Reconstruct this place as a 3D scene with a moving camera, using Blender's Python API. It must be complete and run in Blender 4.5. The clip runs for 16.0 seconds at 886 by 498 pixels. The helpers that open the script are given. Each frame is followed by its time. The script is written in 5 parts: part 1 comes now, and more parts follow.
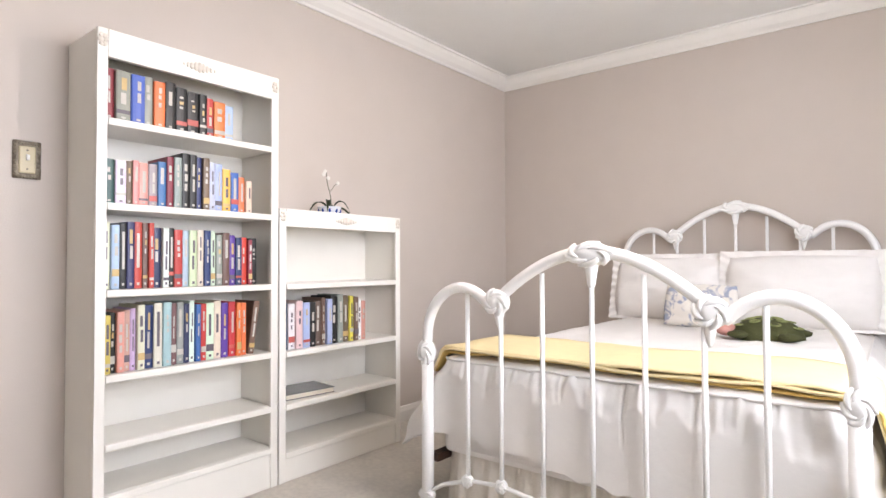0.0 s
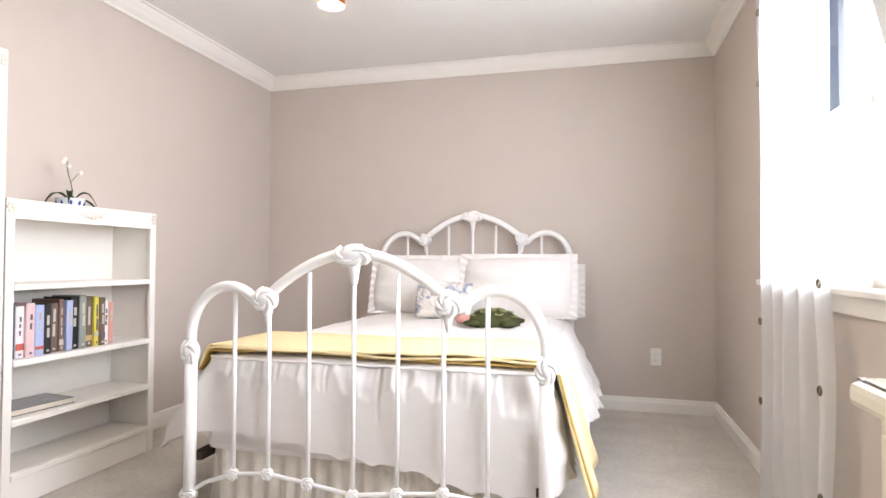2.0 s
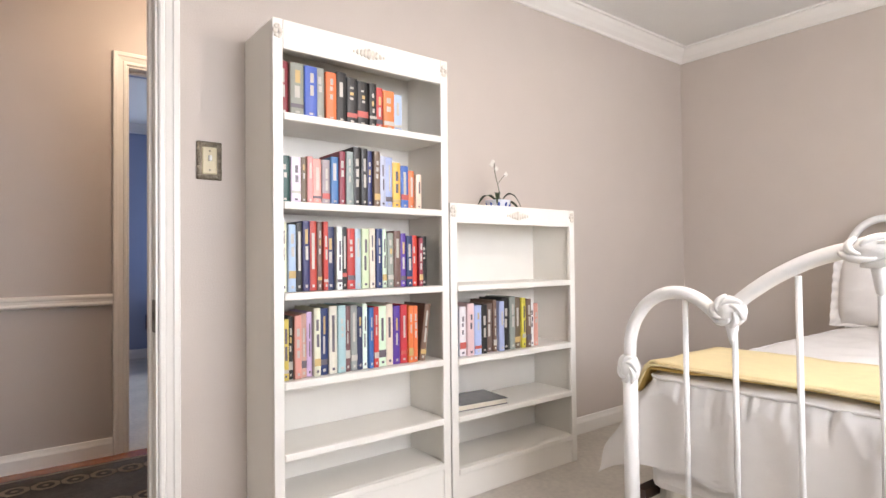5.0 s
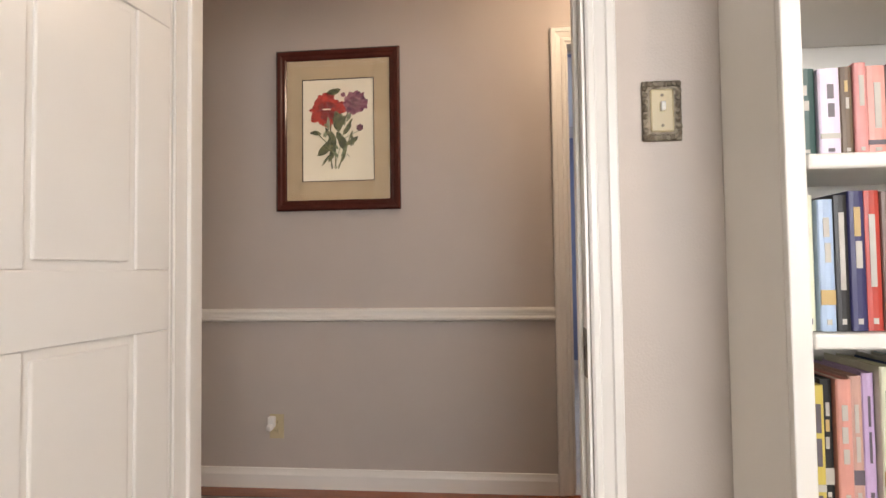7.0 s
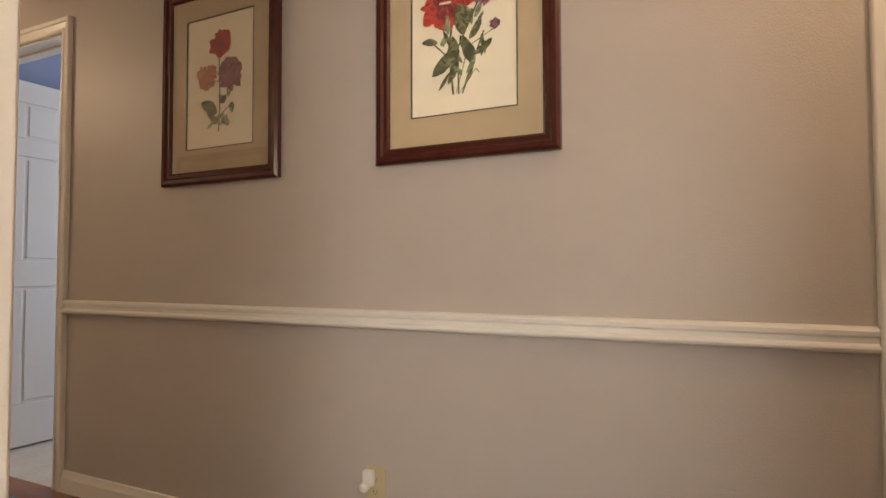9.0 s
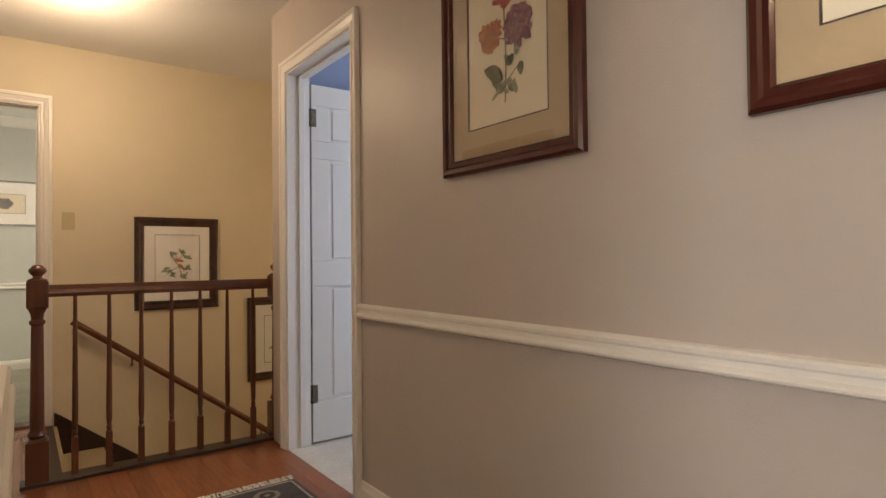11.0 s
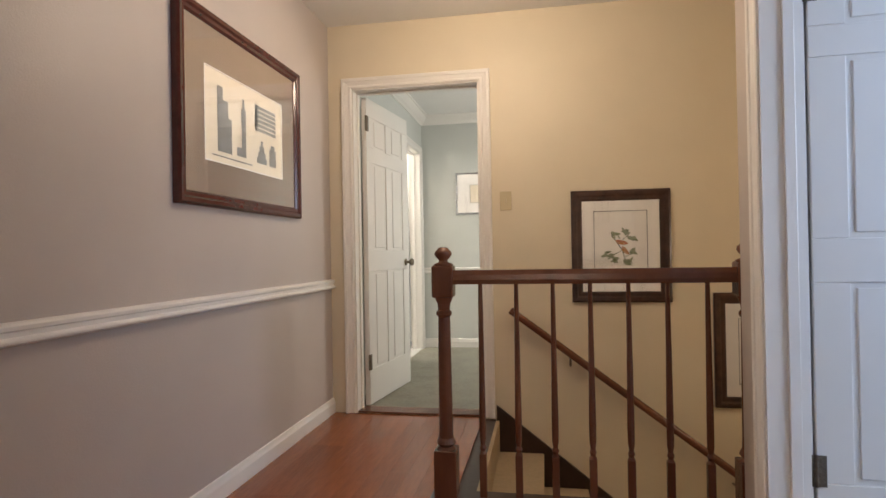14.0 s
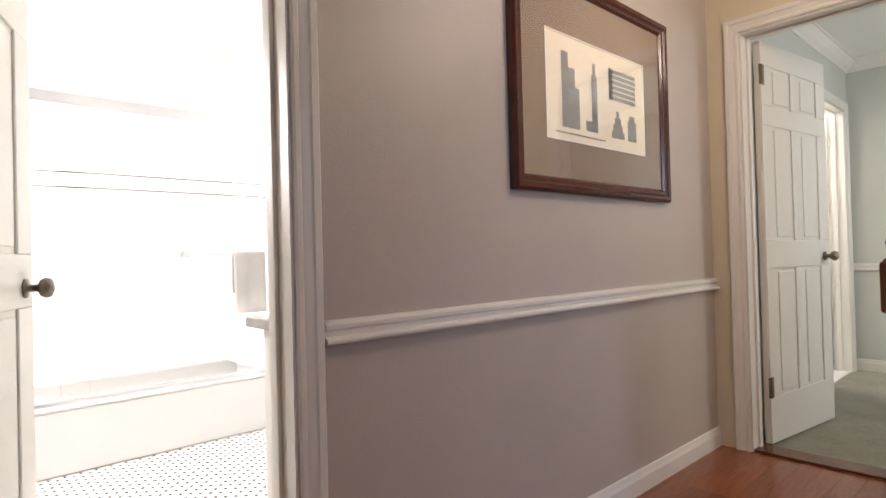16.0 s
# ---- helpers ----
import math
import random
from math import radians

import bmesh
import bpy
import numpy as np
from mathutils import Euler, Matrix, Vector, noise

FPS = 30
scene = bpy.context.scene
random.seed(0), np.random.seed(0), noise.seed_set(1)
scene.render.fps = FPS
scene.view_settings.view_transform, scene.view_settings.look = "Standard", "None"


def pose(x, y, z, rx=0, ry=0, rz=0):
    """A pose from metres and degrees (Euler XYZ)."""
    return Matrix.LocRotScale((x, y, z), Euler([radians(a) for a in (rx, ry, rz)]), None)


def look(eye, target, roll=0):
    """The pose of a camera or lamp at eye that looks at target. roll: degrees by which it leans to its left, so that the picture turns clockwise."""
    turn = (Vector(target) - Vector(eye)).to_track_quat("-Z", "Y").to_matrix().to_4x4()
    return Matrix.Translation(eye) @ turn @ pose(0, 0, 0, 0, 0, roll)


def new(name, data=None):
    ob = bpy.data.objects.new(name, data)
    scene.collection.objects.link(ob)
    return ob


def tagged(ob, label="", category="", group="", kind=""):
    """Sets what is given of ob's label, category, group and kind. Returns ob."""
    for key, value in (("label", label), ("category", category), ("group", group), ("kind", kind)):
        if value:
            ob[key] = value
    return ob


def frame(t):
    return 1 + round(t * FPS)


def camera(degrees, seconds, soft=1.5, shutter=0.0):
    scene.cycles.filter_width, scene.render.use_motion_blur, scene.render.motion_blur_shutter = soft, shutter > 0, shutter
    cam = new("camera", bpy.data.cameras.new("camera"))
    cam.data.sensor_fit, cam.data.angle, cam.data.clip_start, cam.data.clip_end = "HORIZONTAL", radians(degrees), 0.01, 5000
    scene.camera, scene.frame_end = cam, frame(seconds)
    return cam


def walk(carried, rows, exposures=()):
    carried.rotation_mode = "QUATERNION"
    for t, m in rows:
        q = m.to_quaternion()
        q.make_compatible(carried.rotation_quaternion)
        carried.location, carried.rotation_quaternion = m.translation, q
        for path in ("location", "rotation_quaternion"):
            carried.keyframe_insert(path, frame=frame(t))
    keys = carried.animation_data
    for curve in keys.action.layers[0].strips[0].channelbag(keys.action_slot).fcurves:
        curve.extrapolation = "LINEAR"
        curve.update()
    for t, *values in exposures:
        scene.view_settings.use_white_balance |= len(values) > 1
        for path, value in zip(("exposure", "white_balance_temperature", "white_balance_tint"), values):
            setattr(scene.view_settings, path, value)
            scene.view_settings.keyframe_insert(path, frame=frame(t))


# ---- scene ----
cam = camera(76.0, 16.0)

PATH = [
    (0, (0.091, 1.386, 0.988), (-1.158, 2.947, 1.035), -0.2),
    (0.5, (0.129, 1.316, 0.988), (-0.895, 3.033, 1.033), -0.1),
    (1, (0.144, 1.260, 0.992), (-0.675, 3.085, 1.037), 0.1),
    (1.5, (0.159, 1.219, 0.994), (-0.468, 3.118, 1.038), 0.2),
    (2, (0.161, 1.198, 0.992), (-0.350, 3.131, 1.036), 0.3),
    (2.5, (0.144, 1.211, 0.993), (-0.340, 3.151, 1.038), 0.3),
    (3, (0.098, 1.235, 0.992), (-0.456, 3.156, 1.033), 0.2),
    (3.5, (0.060, 1.243, 1.000), (-0.746, 3.074, 1.034), 0.1),
    (4, (0.013, 1.280, 0.998), (-1.043, 2.977, 1.028), -0.1),
    (4.5, (-0.072, 1.345, 1.001), (-1.426, 2.815, 1.034), -0.4),
    (5, (-0.245, 1.453, 1.004), (-1.822, 2.682, 1.038), -0.6),
    (7.3, (-1.208, 1.675, 1.01), (-3.181, 1.356, 1.09), -0.6),
    (7.5, (-1.336, 1.654, 0.995), (-3.299, 1.28, 1.078), -0.5),
    (8, (-1.686, 1.669, 0.958), (-3.587, 1.056, 1.069), -0.2),
    (8.2, (-1.795, 1.685, 0.953), (-3.671, 1.0, 1.063), -0.1),
    (10.3, (-2.394, 1.261, 1.005), (-3.929, -0.02, 1.041), -0.5),
    (10.5, (-2.436, 1.219, 1.002), (-3.874, -0.17, 1.045), -0.4),
    (11, (-2.492, 1.143, 1.026), (-3.687, -0.461, 1.062), -0.6),
    (11.5, (-2.51, 1.064, 1.018), (-3.475, -0.687, 1.062), -0.6),
    (12, (-2.559, 0.985, 1.021), (-3.302, -0.872, 1.063), -0.5),
    (12.5, (-2.644, 0.864, 1.028), (-3.169, -1.066, 1.066), -0.5),
    (13, (-2.807, 0.696, 1.041), (-3.043, -1.29, 1.057), -0.9),
    (13.5, (-2.932, 0.456, 1.006), (-2.913, -1.544, 1.027), -0.7),
    (14, (-2.956, 0.146, 0.996), (-2.608, -1.823, 1.009), -1.0),
    (14.5, (-2.935, -0.095, 1.011), (-2.255, -1.975, 1.023), -1.2),
    (15, (-2.921, -0.248, 0.999), (-1.869, -1.949, 1.015), -1.4),
    (15.5, (-2.895, -0.304, 0.987), (-1.606, -1.834, 1.0), -1.4),
    (16, (-2.82, -0.322, 0.988), (-1.348, -1.675, 1.011), -1.5),
]
walk(cam, [(t, look(eye, target, roll)) for t, eye, target, roll in PATH],
     exposures=[(0, 0.0, 6800, 18), (2.5, 0.17, 6800, 18), (3.5, 0.14, 6850, 18), (5.0, -0.02, 6950, 18), (7.3, -0.12, 7600, 17), (8.2, 0.0, 8500, 17), (10.5, 0.15, 8200, 15), (12, 0.36, 7600, 14), (13.5, 0.44, 6800, 13), (14.5, 0.45, 6500, 13), (16, 0.42, 6350, 14)])


# ---- world and lights ----
world = bpy.data.worlds.new("daylight")
scene.world = world
world.use_nodes = True
sky = world.node_tree.nodes.new("ShaderNodeTexSky")
sky.sky_type, sky.sun_disc, sky.sun_elevation, sky.sun_rotation = "NISHITA", False, radians(40), radians(120)
world.node_tree.links.new(sky.outputs[0], world.node_tree.nodes["Background"].inputs[0])
world.node_tree.nodes["Background"].inputs[1].default_value = 0.12


def lamp(name, kind, m, energy, color, size=0.1, size_y=None):
    data = bpy.data.lights.new(name, kind)
    data.energy, data.color = energy, color
    if kind == "AREA":
        data.shape, data.size, data.size_y = "RECTANGLE", size, size_y or size
    else:
        data.shadow_soft_size = size
    ob = new(name, data)
    ob.matrix_world = m
    return ob


WARM = (1.0, 0.82, 0.63)
DAY = (0.80, 0.90, 1.0)
lamp("bedroom_window_light", "AREA", look((1.04, 2.90, 1.52), (-1.0, 2.90, 1.05)), 90, DAY, 2.0, 1.15)
lamp("pendant_light", "POINT", pose(-0.70, 2.95, 1.85), 25, (1, 0.90, 0.80), 0.012)
lamp("hall_light", "POINT", pose(-2.65, -2.27, 2.16), 16, WARM, 0.05)
# unseen lamp added to lift the north end of the hall
lamp("hall_fill_north", "POINT", pose(-3.05, 2.2, 2.29), 15, WARM, 0.05)
lamp("bath_window_light", "AREA", look((0.2, 0.12, 1.6), (0.0, -1.5, 0.9)), 74, (1, 0.97, 0.93), 1.0, 1.0)
lamp("blue_room_window_light", "AREA", look((-6.55, 3.7, 1.4), (-4.5, 2.6, 1.0)), 40, (0.62, 0.78, 1.0), 1.0, 1.3)
# added area lamp; the side room has solid walls and no window
lamp("side_room_fill", "AREA", look((-5.4, -0.9, 1.5), (-4.0, -1.2, 1.3)), 24, (0.58, 0.75, 1.0), 1.0, 1.2)
# added to brighten the green room, where no window is built
lamp("green_room_fill", "AREA", look((-3.8, -4.6, 1.5), (-2.0, -4.7, 1.2)), 15, (0.99, 1.0, 0.95), 0.9, 1.2)
lamp("green_room_bath_light", "POINT", pose(-0.9, -5.3, 2.1), 30, (1, 0.95, 0.85), 0.1)
# unseen lamp without a fixture, added to brighten the stairwell
lamp("stairwell_fill", "POINT", pose(-5.2, -2.7, 1.0), 9, WARM, 0.15)


# ---- materials ----
def mat(name, color, rough=0.6, vary=0.06, scale=8.0, bump=0.0, bump_scale=60.0, metal=0.0, trans=0.0, spec=0.5, stretch=(1, 1, 1), per_object=0.0, emit=0.0, subsurf=0.0):
    m = bpy.data.materials.new(name)
    m.use_nodes = True
    nt = m.node_tree
    b = nt.nodes["Principled BSDF"]
    b.inputs["Roughness"].default_value, b.inputs["Metallic"].default_value = rough, metal
    b.inputs["Transmission Weight"].default_value = trans
    b.inputs["Specular IOR Level"].default_value = spec
    co = nt.nodes.new("ShaderNodeTexCoord")
    mp = nt.nodes.new("ShaderNodeMapping")
    mp.inputs["Scale"].default_value = stretch
    nt.links.new(co.outputs["Object"], mp.inputs[0])
    n1 = nt.nodes.new("ShaderNodeTexNoise")
    n1.inputs["Scale"].default_value, n1.inputs["Detail"].default_value = scale, 6
    nt.links.new(mp.outputs[0], n1.inputs["Vector"])
    n2 = nt.nodes.new("ShaderNodeTexNoise")
    n2.inputs["Scale"].default_value, n2.inputs["Detail"].default_value = scale * 0.13, 3
    nt.links.new(mp.outputs[0], n2.inputs["Vector"])
    add = nt.nodes.new("ShaderNodeMath")
    add.operation = "ADD"
    nt.links.new(n1.outputs[0], add.inputs[0])
    nt.links.new(n2.outputs[0], add.inputs[1])
    last = add.outputs[0]
    if per_object:
        info = nt.nodes.new("ShaderNodeObjectInfo")
        mul = nt.nodes.new("ShaderNodeMath")
        mul.operation = "MULTIPLY_ADD"
        mul.inputs[1].default_value = per_object
        nt.links.new(info.outputs["Random"], mul.inputs[0])
        nt.links.new(last, mul.inputs[2])
        last = mul.outputs[0]
    ramp = nt.nodes.new("ShaderNodeMapRange")
    ramp.inputs["From Min"].default_value, ramp.inputs["From Max"].default_value = 0.6, 1.4 + per_object
    ramp.inputs["To Min"].default_value, ramp.inputs["To Max"].default_value = 1 - vary, 1 + vary
    nt.links.new(last, ramp.inputs[0])
    mix = nt.nodes.new("ShaderNodeVectorMath")
    mix.operation = "SCALE"
    mix.inputs[0].default_value = color
    nt.links.new(ramp.outputs[0], mix.inputs["Scale"])
    nt.links.new(mix.outputs[0], b.inputs["Base Color"])
    if bump:
        n3 = nt.nodes.new("ShaderNodeTexNoise")
        n3.inputs["Scale"].default_value, n3.inputs["Detail"].default_value = bump_scale, 5
        nt.links.new(mp.outputs[0], n3.inputs["Vector"])
        bp = nt.nodes.new("ShaderNodeBump")
        bp.inputs["Strength"].default_value, bp.inputs["Distance"].default_value = bump, 0.01
        nt.links.new(n3.outputs[0], bp.inputs["Height"])
        nt.links.new(bp.outputs[0], b.inputs["Normal"])
    if emit:
        b.inputs["Emission Color"].default_value = (*color, 1)
        b.inputs["Emission Strength"].default_value = emit
    return m


def printed(name, ground, ink, scale, lo, hi, rough=0.9, second=None):
    """Cloth or paper with an ink broken up by noise at two scales."""
    m = mat(name, ground, rough, 0.04, 20, 0.15, 120)
    nt = m.node_tree
    b = nt.nodes["Principled BSDF"]
    co = nt.nodes.new("ShaderNodeTexCoord")
    n = nt.nodes.new("ShaderNodeTexNoise")
    n.inputs["Scale"].default_value, n.inputs["Detail"].default_value, n.inputs["Distortion"].default_value = scale, 4, 1.2
    nt.links.new(co.outputs["Object"], n.inputs["Vector"])
    r = nt.nodes.new("ShaderNodeValToRGB")
    r.color_ramp.elements[0].position, r.color_ramp.elements[0].color = lo, (*ground, 1)
    r.color_ramp.elements[1].position, r.color_ramp.elements[1].color = hi, (*ink, 1)
    if second:
        e = r.color_ramp.elements.new((lo + hi) / 2)
        e.color = (*second, 1)
    nt.links.new(n.outputs[0], r.inputs[0])
    nt.links.new(r.outputs[0], b.inputs["Base Color"])
    return m


GREIGE = mat("greige_wall_paint", (0.56, 0.49, 0.435), 0.55, 0.03, 5, 0.12, 180)
HALLPAINT = mat("hall_wall_paint", (0.52, 0.458, 0.415), 0.42, 0.03, 5, 0.12, 180)
YELLOW = mat("cream_yellow_wall_paint", (0.72, 0.63, 0.47), 0.5, 0.03, 5, 0.12, 180)
GREENP = mat("pale_green_wall_paint", (0.60, 0.61, 0.57), 0.5, 0.03, 5, 0.12, 180)
BLUEP = mat("blue_wall_paint", (0.30, 0.36, 0.52), 0.5, 0.03, 5, 0.12, 180)
BATHW = mat("white_bath_wall", (0.82, 0.81, 0.78), 0.35, 0.02, 5, 0.05, 150)
CEIL = mat("ceiling_paint", (0.80, 0.79, 0.76), 0.8, 0.02, 6, 0.25, 90)
TRIM = mat("white_gloss_trim", (0.82, 0.79, 0.74), 0.32, 0.02, 7, 0.015, 25)
SHELFW = mat("white_painted_shelf", (0.83, 0.80, 0.74), 0.32, 0.03, 7, 0.05, 50)
CARVED = mat("carved_white_appliques", (0.70, 0.64, 0.56), 0.5, 0.10, 40, 0.2, 80)
IRON = mat("white_enamelled_iron", (0.86, 0.85, 0.83), 0.3, 0.03, 14, 0.25, 45)
CARPET = mat("cream_carpet", (0.80, 0.74, 0.66), 0.95, 0.13, 40, 0.9, 420)
GCARPET = mat("grey_green_carpet", (0.36, 0.345, 0.28), 0.95, 0.18, 40, 0.9, 400)
STAIRC = mat("tan_stair_carpet", (0.55, 0.42, 0.26), 0.95, 0.12, 40, 0.9, 400)
OAK = mat("red_brown_oak_plank", (0.27, 0.080, 0.030), 0.16, 0.30, 14, 0.04, 30, stretch=(7, 0.7, 7), per_object=0.3)
RAILW = mat("dark_red_brown_wood", (0.13, 0.043, 0.020), 0.26, 0.35, 18, 0.08, 30, stretch=(1, 1, 0.2))
DARKW = mat("dark_brown_stain", (0.035, 0.016, 0.010), 0.35, 0.35, 14, 0.08, 30)
MAHOG = mat("mahogany_frame", (0.075, 0.018, 0.013), 0.2, 0.3, 20, 0.05, 30)
BURL = mat("mottled_dark_burl_frame", (0.045, 0.020, 0.012), 0.3, 0.8, 26, 0.05, 30)
MATTAN = mat("tan_linen_mat", (0.42, 0.31, 0.19), 0.85, 0.08, 90, 0.15, 300)
MATBROWN = mat("brown_mat", (0.21, 0.145, 0.10), 0.85, 0.06, 90, 0.15, 300)
PAPER = mat("cream_paper", (0.72, 0.63, 0.48), 0.85, 0.04, 12)
WHITEP = mat("white_paper", (0.78, 0.74, 0.68), 0.85, 0.03, 12)
INK = mat("dark_ink", (0.07, 0.05, 0.04), 0.8)
GREYINK = mat("grey_ink", (0.23, 0.22, 0.20), 0.85, 0.25, 40)
RED = printed("red_petal_ink", (0.50, 0.05, 0.03), (0.20, 0.015, 0.015), 55, 0.43, 0.57, 0.85, (0.40, 0.035, 0.02))
ORANGE = printed("orange_petal_ink", (0.50, 0.24, 0.07), (0.30, 0.05, 0.02), 55, 0.43, 0.57, 0.85, (0.42, 0.13, 0.04))
PURPLE = printed("purple_petal_ink", (0.33, 0.14, 0.16), (0.10, 0.03, 0.06), 55, 0.43, 0.57, 0.85, (0.22, 0.06, 0.09))
LEAFINK = printed("leaf_ink", (0.20, 0.19, 0.09), (0.05, 0.06, 0.03), 55, 0.43, 0.57, 0.85, (0.11, 0.115, 0.05))
REDDARK = printed("deep_red_petal_ink", (0.30, 0.03, 0.02), (0.12, 0.012, 0.014), 60, 0.42, 0.58)
ORANGEDARK = printed("rust_petal_ink", (0.34, 0.07, 0.03), (0.46, 0.22, 0.06), 60, 0.42, 0.58)
PURPLEDARK = printed("plum_petal_ink", (0.13, 0.035, 0.06), (0.36, 0.17, 0.18), 60, 0.42, 0.58)
PALELEAF = printed("pale_leaf_ink", (0.33, 0.34, 0.22), (0.14, 0.17, 0.09), 60, 0.42, 0.58)
GLASS = mat("clear_glass", (1, 1, 1), 0.0, 0.0, trans=1.0)
COTTON = mat("white_cotton", (0.80, 0.77, 0.74), 0.9, 0.03, 14, 0.10, 40)
RUFFLE = mat("ivory_ruffle_cotton", (0.70, 0.65, 0.58), 0.95, 0.06, 20, 0.4, 90)
YELLOWB = mat("yellow_cotton_blanket", (0.83, 0.69, 0.40), 0.9, 0.06, 30, 0.4, 160)
YELLOWD = mat("mustard_blanket_hem", (0.66, 0.45, 0.14), 0.9, 0.08, 30)
TOILE = printed("blue_grey_print_cushion", (0.72, 0.68, 0.62), (0.30, 0.33, 0.42), 13, 0.50, 0.60)
SHEER = mat("white_sheer_cotton", (0.86, 0.86, 0.86), 0.8, 0.03, 20, 0.2, 120)
METAL = mat("dull_pewter", (0.19, 0.16, 0.12), 0.35, 0.4, 50, 0.5, 90, metal=0.9)
BRASS = mat("aged_brass", (0.16, 0.11, 0.06), 0.35, 0.3, 40, metal=0.9)
CHROME = mat("brushed_chrome", (0.75, 0.75, 0.77), 0.25, 0.03, 30, metal=1.0)
ALMOND = mat("almond_plastic", (0.56, 0.47, 0.29), 0.35, 0.02)
PLASTIC = mat("white_plastic", (0.82, 0.80, 0.76), 0.35, 0.02)
COPPER = mat("copper_shade", (0.40, 0.17, 0.07), 0.3, 0.25, 30, metal=0.8)
CREAMF = mat("cream_painted_wood", (0.80, 0.73, 0.58), 0.35, 0.03, 9, 0.05, 40)
RUGDARK = mat("charcoal_brown_wool", (0.085, 0.070, 0.060), 0.95, 0.5, 60, 0.8, 300)
RUGLIGHT = mat("beige_wool", (0.46, 0.37, 0.27), 0.95, 0.15, 60, 0.8, 300)
FRINGE = mat("cream_fringe", (0.66, 0.60, 0.50), 0.95, 0.1, 60)
TUB = mat("white_enamel", (0.86, 0.85, 0.83), 0.12, 0.01)
TILEW = mat("white_floor_tile", (0.80, 0.79, 0.76), 0.25, 0.03, 20)
TILEB = mat("black_tile_dot", (0.03, 0.03, 0.03), 0.25)
MARBLE = mat("grey_counter", (0.42, 0.41, 0.40), 0.2, 0.15, 20)
LEAF = mat("dark_orchid_leaf", (0.045, 0.075, 0.030), 0.4, 0.3, 20)
STEM = mat("grey_green_stem", (0.16, 0.17, 0.12), 0.6, 0.2, 30)
BLOOM = mat("pale_bloom", (0.75, 0.72, 0.66), 0.7)
PORCELAIN = mat("white_porcelain", (0.70, 0.74, 0.80), 0.15, 0.03)
COBALT = mat("cobalt_glaze", (0.04, 0.09, 0.36), 0.15, 0.3, 40)
TURTLE = mat("mottled_green_plush", (0.055, 0.058, 0.016), 0.95, 0.2, 30, 0.8, 120)
TURTLEL = mat("pale_green_plush", (0.26, 0.28, 0.11), 0.95, 0.2, 30, 0.8, 120)
PINKP = mat("pink_plush", (0.62, 0.30, 0.26), 0.95, 0.1)
SHADEG = mat("lit_opal_glass", (1.0, 0.88, 0.70), 0.4, 0.0, emit=3.5)
BULB = mat("lit_bulb", (1.0, 0.82, 0.55), 0.4, 0.0, emit=1.2)
COVERLET = mat("blue_striped_coverlet", (0.16, 0.18, 0.27), 0.9, 0.5, 6, 0.3, 90, stretch=(1, 9, 1))
SHUTTER = mat("white_shutter", (0.85, 0.87, 0.9), 0.4, 0.02)


# ---- building helpers ----
def part(name, bm, material, parent=None, label="", smooth=False):
    me = bpy.data.meshes.new(name)
    bm.normal_update()
    bm.to_mesh(me)
    bm.free()
    me.materials.append(material)
    if smooth:
        me.polygons.foreach_set("use_smooth", [True] * len(me.polygons))
    ob = new(name, me)
    if parent:
        ob.parent = parent
    if label:
        ob["label"] = label
    return ob


def thing(name, m, label, category, group="", kind=""):
    ob = new(name)
    ob.matrix_world = m
    ob.empty_display_size = 0.1
    return tagged(ob, label, category, group, kind)


def bx(bm, x0, x1, y0, y1, z0, z1, bev=0.0, m=None):
    vs = bmesh.ops.create_cube(bm, size=1)["verts"]
    for v in vs:
        v.co = Vector(((x0 + x1) / 2 + v.co.x * (x1 - x0), (y0 + y1) / 2 + v.co.y * (y1 - y0), (z0 + z1) / 2 + v.co.z * (z1 - z0)))
    if bev:
        es = list({e for v in vs for e in v.link_edges})
        vs = bmesh.ops.bevel(bm, geom=es, offset=bev, segments=2, affect="EDGES", profile=0.5)["verts"]
    if m is not None:
        for v in vs:
            v.co = m @ v.co
    return bm


def boxes(*rows, bev=0.0):
    bm = bmesh.new()
    for r in rows:
        bx(bm, *r, bev=bev)
    return bm


def lathe(profile, seg=20, m=None, bm=None):
    bm = bm or bmesh.new()
    rings = []
    for r, z in profile:
        rings.append([bm.verts.new((r * math.cos(2 * math.pi * k / seg), r * math.sin(2 * math.pi * k / seg), z)) for k in range(seg)])
    for a, b in zip(rings, rings[1:]):
        for k in range(seg):
            bm.faces.new((a[k], a[(k + 1) % seg], b[(k + 1) % seg], b[k]))
    bm.faces.new(rings[0][::-1])
    bm.faces.new(rings[-1])
    if m is not None:
        for ring in rings:
            for v in ring:
                v.co = m @ v.co
    return bm


def tube(points, radius, seg=10, bm=None):
    bm = bm or bmesh.new()
    pts = [Vector(p) for p in points]
    rings = []
    for i, p in enumerate(pts):
        d = (pts[min(i + 1, len(pts) - 1)] - pts[max(i - 1, 0)]).normalized()
        up = Vector((0, 1, 0)) if abs(d.y) < 0.9 else Vector((1, 0, 0))
        a = d.cross(up).normalized()
        b = d.cross(a)
        r = radius[i] if isinstance(radius, (list, tuple)) else radius
        rings.append([bm.verts.new(p + a * (r * math.cos(2 * math.pi * k / seg)) + b * (r * math.sin(2 * math.pi * k / seg))) for k in range(seg)])
    for a, b in zip(rings, rings[1:]):
        for k in range(seg):
            bm.faces.new((a[k], a[(k + 1) % seg], b[(k + 1) % seg], b[k]))
    bm.faces.new(rings[0][::-1])
    bm.faces.new(rings[-1])
    bmesh.ops.recalc_face_normals(bm, faces=bm.faces[:])
    return bm


